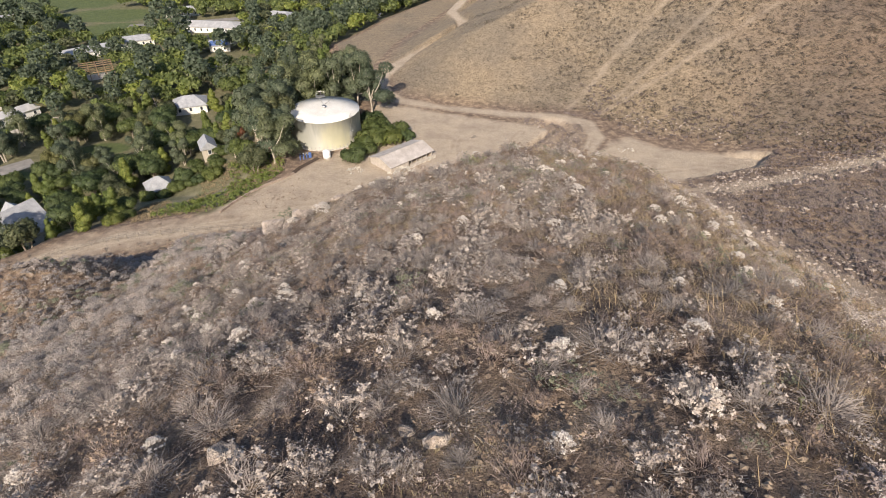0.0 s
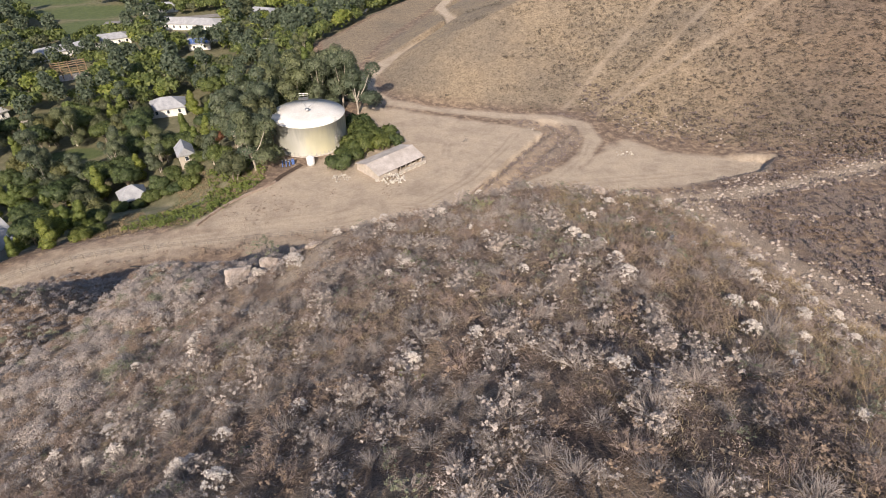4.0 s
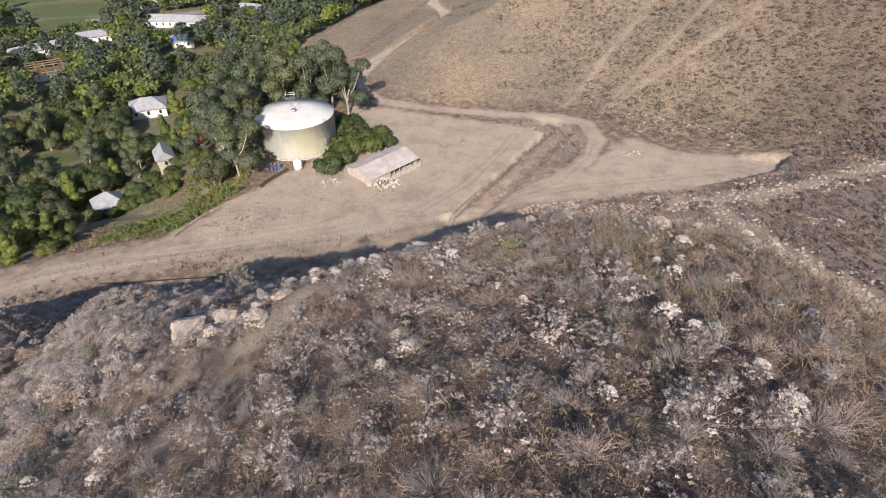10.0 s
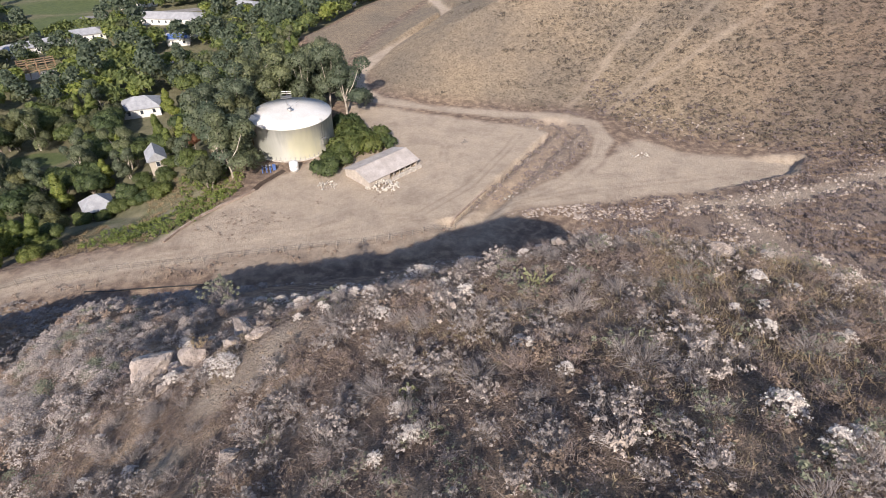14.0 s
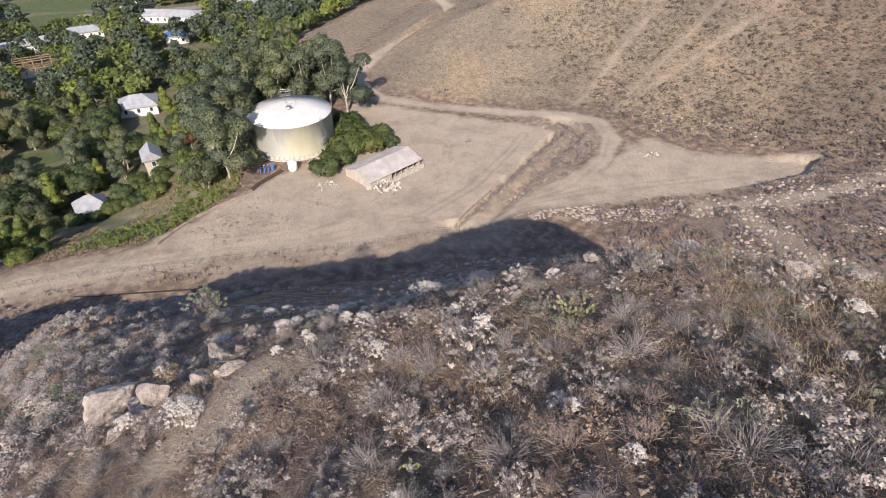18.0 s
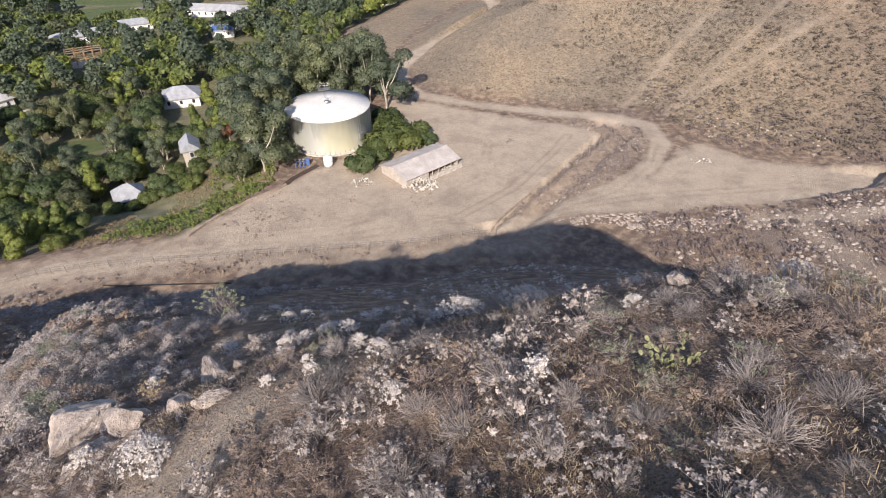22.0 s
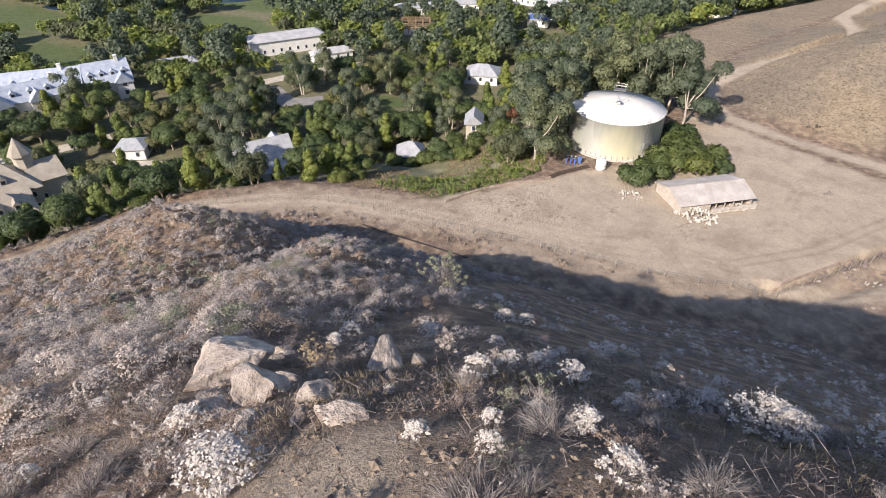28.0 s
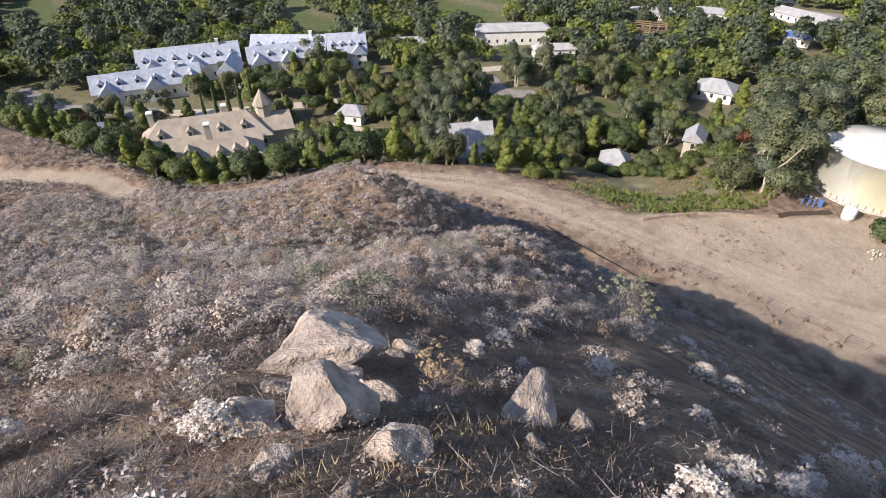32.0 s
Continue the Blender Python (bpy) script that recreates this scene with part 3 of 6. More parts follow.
def water_tank():
    t = thing("water_tank", "large round off-white steel water tank with yellowed stains", "water tank", pose(TX, TY, 0))
    bm = bmesh.new()
    turned(bm, [(TR, -0.4), (TR, TH - 0.12), (TR + 0.06, TH - 0.1), (TR + 0.06, TH)], 96, cap=False)
    part("shell", bm, M_TANK, t, shade=True)
    bm = bmesh.new()
    turned(bm, [(TR + 0.08, TH), (TR + 0.08, TH + 0.06), (TR * 0.5, TH + 0.3), (0.05, TH + 0.42)], 96)
    part("roof", bm, M_TANKTOP, t, "whitish low conical roof", shade=True)
    bm = bmesh.new()
    turned(bm, [(TR + 0.45, -0.3), (TR + 0.45, 0.22), (TR - 0.1, 0.24)], 96)
    part("footing", bm, M_RUBBLE, t, "grey concrete ring footing", shade=False)
    vent = part("roof_vent", (lambda b: (turned(b, [(0.35, TH + 0.55), (0.35, TH + 0.95), (0.62, TH + 1.0), (0.55, TH + 1.15), (0.1, TH + 1.25)], 16), b)[1])(bmesh.new()), M_METAL, t, "grey mushroom roof vent")
    for a in (1.3, 1.95):
        bm = bmesh.new()
        p = lambda r, dz: (r * math.cos(a), r * math.sin(a), TH + 0.6 - 0.5 * r / TR + dz)
        tube(bm, [p(0.8, 0.7), p(4.5, 0.7), p(8.8, 0.9)], [0.035] * 3, 5)
        for r in (1.0, 3.5, 6.0, 8.6):
            tube(bm, [p(r, 0.0), p(r, 0.72)], [0.03, 0.03], 5)
        part("roof_handrail", bm, M_METAL, t)
    plat = block("platform", (-1.3, 1.3, -0.8, 0.8, TH + 0.25, TH + 0.4), M_METAL, t, "grey steel access platform at the rim", pose(-2.6, 9.0, 0, 0, 0, 14))
    for x, y in ((-1.2, -0.7), (1.2, -0.7), (-1.2, 0.7), (1.2, 0.7), (0, 0.7)):
        bm = bmesh.new()
        tube(bm, [(-2.6 + x, 9.0 + y, TH + 0.4), (-2.6 + x, 9.0 + y, TH + 1.5)], [0.04, 0.04], 5)
        part("post", bm, M_METAL, plat)
    bm = bmesh.new()
    for z in (TH + 0.95, TH + 1.48):
        tube(bm, [(-3.8, 8.3, z), (-3.8, 9.7, z), (-1.4, 9.7, z), (-1.4, 8.3, z)], [0.035] * 4, 5)
    part("guard_rail", bm, M_METAL, plat)
    # ladder and overflow pipe on the shell
    a = -0.62
    bm = bmesh.new()
    for s in (-0.03, 0.03):
        tube(bm, [((TR + 0.25) * math.cos(a + s), (TR + 0.25) * math.sin(a + s), z) for z in (1.8, TH + 0.9)], [0.04, 0.04], 5)
    for k in range(22):
        z = 1.9 + 0.33 * k
        tube(bm, [((TR + 0.25) * math.cos(a - 0.03), (TR + 0.25) * math.sin(a - 0.03), z), ((TR + 0.25) * math.cos(a + 0.03), (TR + 0.25) * math.sin(a + 0.03), z)], [0.02, 0.02], 4)
    part("ladder", bm, M_METAL, t)
    block("valve_box", (-0.5, 0.5, -0.35, 0.35, 2.6, 4.0), M_METAL, t, "", pose((TR + 0.4) * math.cos(a), (TR + 0.4) * math.sin(a), 0, 0, 0, math.degrees(a) + 90), 0.03)
    bm = bmesh.new()
    for k in range(54):
        b = 2 * math.pi * k / 54
        box(bm, TR + 0.02, TR + 0.14, -0.06, 0.06, 0.2, 1.0, Matrix.Rotation(b, 4, "Z"))
    part("anchor_chairs", bm, M_METAL, t, "pale anchor brackets round the foot")["kind"] = "stuff"
    return t


water_tank()


def pipe_manifold():
    t = thing("pipe_manifold", "blue painted pipe manifold with valves beside the tank", "pipework", pose(-36.4, 134.6, ground_at(-36.4, 134.6), 0, 0, 12))
    for i, x in enumerate((-0.9, 0.0, 0.8)):
        bm = bmesh.new()
        tube(bm, [(x, -0.9, 0), (x, -0.9, 0.9), (x, 0.9, 0.9), (x, 0.9, 0)], [0.16] * 4, 10)
        pipe = part("pipe", bm, M_BLUE, t)
        bm = bmesh.new()
        turned(bm, [(0.28, 1.25), (0.3, 1.3), (0.28, 1.35)], 16)
        tube(bm, [(0, 0, 0.9), (0, 0, 1.3)], [0.06, 0.05], 6)
        bmesh.ops.translate(bm, verts=bm.verts, vec=(x, 0, 0))
        part("valve_wheel", bm, M_METAL, pipe)
    block("control_cabinet", (1.3, 2.0, -0.3, 0.4, 0, 1.3), M_BLUE, t, "blue control cabinet", None, 0.03)
    bm = bmesh.new()
    tube(bm, [(-0.9, 0.9, 0.35), (2.0, 0.9, 0.35)], [0.14, 0.14], 10)
    part("header_pipe", bm, M_METAL, t)


pipe_manifold()


def plastic_tank():
    t = thing("plastic_tank", "white plastic upright storage tank on the dirt", "storage tank", pose(-30.3, 134.6, ground_at(-30.3, 134.6)))
    bm = bmesh.new()
    turned(bm, [(1.0, 0), (1.0, 0.5), (1.03, 0.55), (1.0, 0.6), (1.0, 1.2), (1.03, 1.25), (1.0, 1.3), (1.0, 1.9), (0.85, 2.1), (0.3, 2.25)], 32)
    part("vessel", bm, M_WHITE, t, shade=True)
    bm = bmesh.new()
    turned(bm, [(0.24, 2.2), (0.26, 2.34), (0.22, 2.38)], 16)
    part("lid", bm, M_WHITE, t)


plastic_tank()

# ---- shed and rubble ----
M_SHEDROOF = surface("weathered_sheet_roof", (0.46, 0.41, 0.37), (0.62, 0.57, 0.53), 0.5, 0.6, 0.1, fine=5, relief=0.15)
M_SHEDWALL = surface("shed_boards", (0.4, 0.35, 0.3), (0.56, 0.5, 0.44), 1.2, 0.85)


def shed():
    """An open-fronted store under a low gable, its long side towards the hill."""
    L, W, H, R = 14.0, 8.2, 1.8, 3.1
    a = math.degrees(math.atan2(9.0, 9.5))
    t = thing("storage_shed", "low open shed with a pale weathered sheet roof", "shed", pose(-10.7, 133.6, 0, 0, 0, a))
    x0, x1, y0, y1 = -L / 2, L / 2, -W / 2, W / 2
    n = 12
    for s in (-1, 1):
        ang = math.atan2(R - H, W / 2)
        run = math.hypot(R - H, W / 2) + 0.45
        for k in range(n):
            u0, u1 = x0 - 0.4 + (L + 0.8) * k / n, x0 - 0.4 + (L + 0.8) * (k + 1) / n - 0.02
            bm = bmesh.new()
            box(bm, u0, u1, 0, run, -0.03 + 0.008 * (k % 2), 0.02 + 0.008 * (k % 2), Matrix.Translation((0, 0, R)) @ Matrix.Rotation(-ang, 4, "X") if s > 0 else Matrix.Translation((0, 0, R)) @ Matrix.Rotation(math.pi, 4, "Z") @ Matrix.Rotation(-ang, 4, "X"))
            part("roof_sheet", bm, M_SHEDROOF, t)
    block("ridge_cap", (x0 - 0.4, x1 + 0.4, -0.16, 0.16, R - 0.02, R + 0.06), M_SHEDROOF, t)
    block("back_wall", (x0, x1, y1 - 0.12, y1, -0.2, H), M_SHEDWALL, t)
    for x in (x0, x1 - 0.12):
        bm = bmesh.new()
        vs = [bm.verts.new((x + dx, y, z)) for dx in (0, 0.12) for y, z in ((y0, -0.2), (y1 - 0.125, -0.2), (y1 - 0.125, H), (0, R - 0.08), (y0, H))]
        bm.faces.new(vs[:5][::-1]), bm.faces.new(vs[5:])
        for k in range(5):
            bm.faces.new((vs[k], vs[(k + 1) % 5], vs[5 + (k + 1) % 5], vs[5 + k]))
        part("gable_wall", bm, M_SHEDWALL, t)
    block("front_wall", (x0 + 0.13, x0 + L * 0.42, y0, y0 + 0.12, -0.2, H), M_SHEDWALL, t)
    for k in range(5):
        x = x0 + L * (0.5 + 0.12 * k)
        block("post", (x - 0.08, x + 0.08, y0, y0 + 0.16, -0.2, H - 0.02), M_SHEDWALL, t)
    block("eaves_beam", (x0 + L * 0.43, x1 - 0.13, y0 + 0.01, y0 + 0.15, H - 0.26, H - 0.03), M_SHEDWALL, t)


shed()


def rock_mesh(name, seed, rough=0.28, flat=0.75, cuts=2, material=None):
    bm = bmesh.new()
    bmesh.ops.create_icosphere(bm, subdivisions=cuts, radius=0.5)
    rs = np.random.RandomState(seed)
    off = Vector(rs.rand(3) * 50)
    planes = [(Vector(rs.normal(size=3)).normalized(), 0.24 + 0.13 * rs.rand()) for _ in range(13)]
    for v in bm.verts:
        for n, d in planes:
            over = v.co.dot(n) - d
            if over > 0:
                v.co -= n * over * 0.97
        v.co *= 1 + rough * noise.noise(v.co * 2.2 + off) + 0.5 * rough * noise.noise(v.co * 6 + off) + 0.22 * rough * noise.noise(v.co * 17 + off)
        v.co.z *= flat
    me = bpy.data.meshes.new(name)
    bm.to_mesh(me)
    bm.free()
    me.materials.append(material or M_ROCK)
    return me


# ---- plants: shared meshes ----
RS = np.random.RandomState(11)


def leaves_at(centres, normals, sizes, rs, aspect=1.0):
    """Small three-cornered leaf clumps, turned to the normals, slightly folded."""
    n = len(centres)
    nrm = normals / (np.linalg.norm(normals, axis=1, keepdims=True) + 1e-9)
    ref = rs.normal(size=(n, 3))
    u = np.cross(nrm, ref)
    u /= np.linalg.norm(u, axis=1, keepdims=True) + 1e-9
    w = np.cross(nrm, u)
    s = sizes[:, None]
    fold = nrm * s * 0.3
    v = np.stack([centres - u * s * 1.2 - w * s * aspect * 0.7, centres + u * s * 0.9 - w * s * aspect - fold, centres + u * s * 0.3 + w * s * aspect * 1.3], 1)
    return v.reshape(-1, 3), np.arange(3 * n).reshape(n, 3)


def blob_leaves(blobs, count, size, rs, droop=0.0, ways=None):
    """Leaf clumps over a crown made of (x, y, z, rx, ry, rz) lobes."""
    b = np.array(blobs, float)
    wgt = b[:, 3] * b[:, 4] + b[:, 4] * b[:, 5]
    pick = rs.choice(len(b), count, p=wgt / wgt.sum())
    d = rs.normal(size=(count, 3))
    d[:, 2] = np.where(d[:, 2] < -0.5, -d[:, 2] * 0.6, d[:, 2])
    d /= np.linalg.norm(d, axis=1, keepdims=True)
    lump = 1 + 0.22 * np.sin(d[:, 0] * 7 + pick) * np.sin(d[:, 1] * 6 + pick * 2) * np.sin(d[:, 2] * 5 + 1)
    r = (0.68 + 0.36 * rs.rand(count) ** 0.6) * lump
    c = b[pick, :3] + d * b[pick, 3:] * r[:, None]
    c[:, 2] -= droop * rs.rand(count) * b[pick, 5]
    nrm = d + 0.55 * rs.normal(size=(count, 3)) + np.array([0, 0, 0.35])
    if ways is not None:
        ways.append(d + 0.3 * nrm)
    return leaves_at(c, nrm, size * (0.6 + 0.8 * rs.rand(count)), rs)


def mesh_of(name, v, f, material):
    me = raw_mesh(bpy.data.meshes.new(name), v, f, False)
    me.materials.append(material)
    return me


def crown_mesh(blobs, count, size, rs, material, droop=0.0):
    """A crown whose leaves take the light of the lobe that they sit on."""
    ways = []
    v, f = blob_leaves(blobs, count, size, rs, droop, ways)
    me = raw_mesh(bpy.data.meshes.new("crown"), v, f, True)
    me.materials.append(material)
    n = ways[0] / np.linalg.norm(ways[0], axis=1, keepdims=True)
    me.normals_split_custom_set(np.repeat(n, 3, 0).tolist())
    return me


def limbs_mesh(name, blobs, trunk_r, forks, rs, material, stems=1):
    bm = bmesh.new()
    for s in range(stems):
        a = rs.rand() * 6.28
        foot = Vector((0.5 * (stems > 1) * math.cos(a), 0.5 * (stems > 1) * math.sin(a), -0.4))
        fork = Vector((0.9 * math.cos(a) * (stems > 1), 0.9 * math.sin(a) * (stems > 1), forks))
        tube(bm, [foot, foot.lerp(fork, 0.5) + Vector((0.12, -0.1, 0)), fork], [trunk_r * 1.25, trunk_r, trunk_r * 0.8], 7)
        for k in range(s, len(blobs), stems):
            x, y, z, rx, ry, rz = blobs[k]
            top = Vector((x, y, z + 0.3 * rz))
            mid = fork.lerp(top, 0.5) + Vector((0, 0, -0.08 * z))
            tube(bm, [fork - Vector((0, 0, 0.2)), mid, top], [trunk_r * 0.55, trunk_r * 0.36, 0.05], 5)
    me = bpy.data.meshes.new(name)
    bm.to_mesh(me)
    bm.free()
    me.materials.append(material)
    return me


def tree_kind(kind, seed):
    """One tree's trunk and crown meshes."""
    rs = np.random.RandomState(seed)
    if kind == "gum":
        blobs = [(rs.normal() * 2.0, rs.normal() * 2.0, 3.4 + 11.1 * i / 9 + rs.rand(), 1.8 + rs.rand(), 1.8 + rs.rand(), 1.5 + 0.9 * rs.rand()) for i in range(10)]
        return limbs_mesh("trunk", blobs, 0.26, 4.0, rs, M_PALEBARK, 2), crown_mesh(blobs, 7040, 0.184, rs, M_GUM, 0.4)
    if kind == "oak":
        blobs = [(2.2 * math.cos(i * 2.4) * (i > 0) * (0.6 + 0.5 * rs.rand()), 2.2 * math.sin(i * 2.4) * (i > 0) * (0.6 + 0.5 * rs.rand()), 4.3 + 1.8 * rs.rand() - 0.6 * (i > 3), 1.9 + 0.6 * rs.rand(), 1.9 + 0.6 * rs.rand(), 1.6 + 0.5 * rs.rand()) for i in range(8)]
        return limbs_mesh("trunk", blobs, 0.24, 1.9, rs, M_BARK), crown_mesh(blobs, 5600, 0.184, rs, M_OAK)
    if kind == "lime":
        blobs = [(rs.normal() * 0.8 * (1.25 - i / 8), rs.normal() * 0.8 * (1.25 - i / 8), 1.6 + 0.95 * i, 2.1 * (1 - 0.085 * i), 2.1 * (1 - 0.085 * i), 1.3) for i in range(8)]
        return limbs_mesh("trunk", blobs, 0.2, 1.2, rs, M_BARK), crown_mesh(blobs, 5120, 0.173, rs, M_LIME)
    if kind == "olive":
        blobs = [(1.7 * math.cos(i * 2.4) * (i > 0), 1.7 * math.sin(i * 2.4) * (i > 0), 3.4 + 1.2 * rs.rand() + 0.25 * i, 1.5 + 0.5 * rs.rand(), 1.5 + 0.5 * rs.rand(), 1.4 + 0.4 * rs.rand()) for i in range(7)]
        return limbs_mesh("trunk", blobs, 0.2, 1.7, rs, M_BARK, 2), crown_mesh(blobs, 4800, 0.166, rs, M_OLIVE, 0.6)
    if kind == "cypress":
        blobs = [(0, 0, 1.0 + 1.1 * i, 0.75 * (1 - 0.07 * i), 0.75 * (1 - 0.07 * i), 1.0) for i in range(9)]
        return limbs_mesh("trunk", blobs[:2], 0.14, 0.8, rs, M_BARK), crown_mesh(blobs, 2240, 0.13, rs, M_OAK)
    if kind == "russet":
        blobs = [(1.3 * math.cos(i * 2.4) * (i > 0), 1.3 * math.sin(i * 2.4) * (i > 0), 3.2 + rs.rand(), 1.4, 1.4, 1.3) for i in range(6)]
        return limbs_mesh("trunk", blobs, 0.18, 1.6, rs, M_BARK), crown_mesh(blobs, 3040, 0.158, rs, M_RED)
    mats = {"bush": M_BUSH, "scrub": M_OAK}
    blobs = [(1.2 * math.cos(i * 2.4) * (i > 0), 1.2 * math.sin(i * 2.4) * (i > 0), 1.0 + 0.7 * rs.rand(), 1.1 + 0.4 * rs.rand(), 1.1 + 0.4 * rs.rand(), 1.0 + 0.3 * rs.rand()) for i in range(6)]
    return limbs_mesh("trunk", blobs, 0.1, 0.3, rs, M_BARK, 3), crown_mesh(blobs, 4160, 0.112, rs, mats[kind])


M_PALEBARK = surface("pale_smooth_bark", (0.36, 0.31, 0.26), (0.62, 0.56, 0.49), 0.8, 0.8, vary=0.1)
KINDS = {k: [tree_kind(k, 100 + 17 * i + len(k)) for i in range(n)] for k, n in (("gum", 4), ("oak", 4), ("lime", 3), ("olive", 3), ("cypress", 1), ("russet", 1), ("bush", 2), ("scrub", 2))}
TREE_WORDS = {
    "gum": ("eucalyptus_tree", "tall grey-green eucalyptus tree with pale forked trunks"),
    "oak": ("oak_tree", "round dark green broadleaf tree"),
    "lime": ("poplar_tree", "dense bright yellow-green upright tree"),
    "olive": ("pepper_tree", "loose dull olive-green tree with drooping foliage"),
    "cypress": ("cypress_tree", "narrow dark green columnar cypress"),
    "russet": ("plum_tree", "small tree with reddish brown leaves"),
    "bush": ("green_bush", "rounded bright green bush"),
    "scrub": ("dark_bush", "rounded dark green bush"),
}
planted = []


def plant(kind, x, y, size=1.0, seed=None, tall=1.0, label="", group="valley trees"):
    rs = np.random.RandomState(len(planted) * 3 + 5 if seed is None else seed)
    trunk, crown = KINDS[kind][rs.randint(len(KINDS[kind]))]
    name, words = TREE_WORDS[kind]
    m = pose(x, y, ground_at(x, y) - 0.1, 0, 0, rs.rand() * 360) @ Matrix.Diagonal((size, size, size * tall, 1))
    t = thing(name, label or words, "bush" if "bush" in name else "tree", m, group)
    for nm, me in (("trunk", trunk), ("crown", crown)):
        new(nm, me).parent = t
    planted.append((x, y))
    return t


def scattered(name, label, category, base, xs, ys, sizes, rs, material, sink=0.03, tilt=0.0):
    """One sheet of many copies of a small mesh (verts, quads), standing on the ground."""
    v, f = base
    n = len(xs)
    z = height(xs, ys) - sink
    a = rs.rand(n) * 6.283
    c, s = np.cos(a)[:, None], np.sin(a)[:, None]
    vv = np.stack([(v[None, :, 0] * c - v[None, :, 1] * s) * sizes[:, None] + xs[:, None], (v[None, :, 0] * s + v[None, :, 1] * c) * sizes[:, None] + ys[:, None], v[None, :, 2] * sizes[:, None] + z[:, None]], -1)
    ff = f[None] + (np.arange(n) * len(v))[:, None, None]
    me = mesh_of(name, vv.reshape(-1, 3), ff.reshape(-1, f.shape[1]), material)
    return tagged(new(name, me), label, category, kind="stuff")


# ---- houses ----
M_GREYROOF = surface("grey_shingle_roof", (0.3, 0.31, 0.33), (0.42, 0.43, 0.45), 0.8, 0.75, fine=9, relief=0.25)
M_TANROOF = surface("taupe_shingle_roof", (0.3, 0.265, 0.22), (0.4, 0.36, 0.3), 0.5, 0.8, fine=8, relief=0.25)
M_BLUEROOF = surface("blue_grey_slate_roof", (0.3, 0.345, 0.43), (0.44, 0.49, 0.57), 0.7, 0.6, fine=7, relief=0.2)
M_WHITEROOF = surface("white_flat_roof", (0.36, 0.36, 0.37), (0.5, 0.5, 0.5), 0.4, 0.7, relief=0.1)
M_STUCCO = surface("white_stucco", (0.66, 0.65, 0.62), (0.78, 0.77, 0.74), 0.6, 0.85, relief=0.15)
M_BEIGE = surface("beige_stucco", (0.42, 0.37, 0.3), (0.52, 0.47, 0.39), 0.6, 0.85, relief=0.15)
M_PANE = surface("dark_window_glass", (0.03, 0.035, 0.045), (0.06, 0.07, 0.085), 1.0, 0.15, relief=0)
M_TRIM = surface("white_trim", (0.68, 0.68, 0.66), (0.78, 0.78, 0.76), 2.0, 0.6, relief=0)


def prism(bm, x0, x1, y0, y1, z0, z1, hip=0.0, thick=0.18):
    """The two long slopes (and hips) of a roof whose ridge runs along x."""
    ym = (y0 + y1) / 2
    a = [(x0, y0, z0), (x1, y0, z0), (x1, y1, z0), (x0, y1, z0)]
    r = [(x0 + hip, ym, z1), (x1 - hip, ym, z1)]
    v = [bm.verts.new(p) for p in a + r] + [bm.verts.new((p[0], p[1], p[2] - thick)) for p in a]
    for f in ((0, 1, 5, 4), (2, 3, 4, 5), (1, 2, 5), (3, 0, 4), (6, 7, 1, 0), (7, 8, 2, 1), (8, 9, 3, 2), (9, 6, 0, 3), (9, 8, 7, 6)):
        bm.faces.new([v[i] for i in f])


def add_window(parent, m, w=1.0, h=1.4):
    """A window in a wall whose outer face is the plane y = 0 of m."""
    fr = block("window", (-w / 2, w / 2, -0.07, 0.02, 0, h), M_TRIM, parent, "", m)
    block("pane", (-w / 2 + 0.1, w / 2 - 0.1, -0.085, -0.071, 0.1, h - 0.1), M_PANE, fr, "", m)
    return fr


def add_dormer(parent, m, w=1.5, roof=None):
    """A small gabled dormer facing -y of m, its foot at the origin."""
    d = block("dormer", (-w / 2, w / 2, 0, 2.4, -0.3, 1.2), M_STUCCO, parent, "", m)
    bm = bmesh.new()
    prism(bm, -0.25, 2.5, -w / 2 - 0.2, w / 2 + 0.2, 1.2, 1.95, 0, 0.08)
    bmesh.ops.transform(bm, matrix=m @ Matrix.Rotation(math.pi / 2, 4, "Z"), verts=bm.verts)
    part("dormer_roof", bm, roof or M_GREYROOF, d)
    block("dormer_window", (-w * 0.32, w * 0.32, -0.05, -0.004, 0.2, 1.05), M_PANE, d, "", m)
    return d


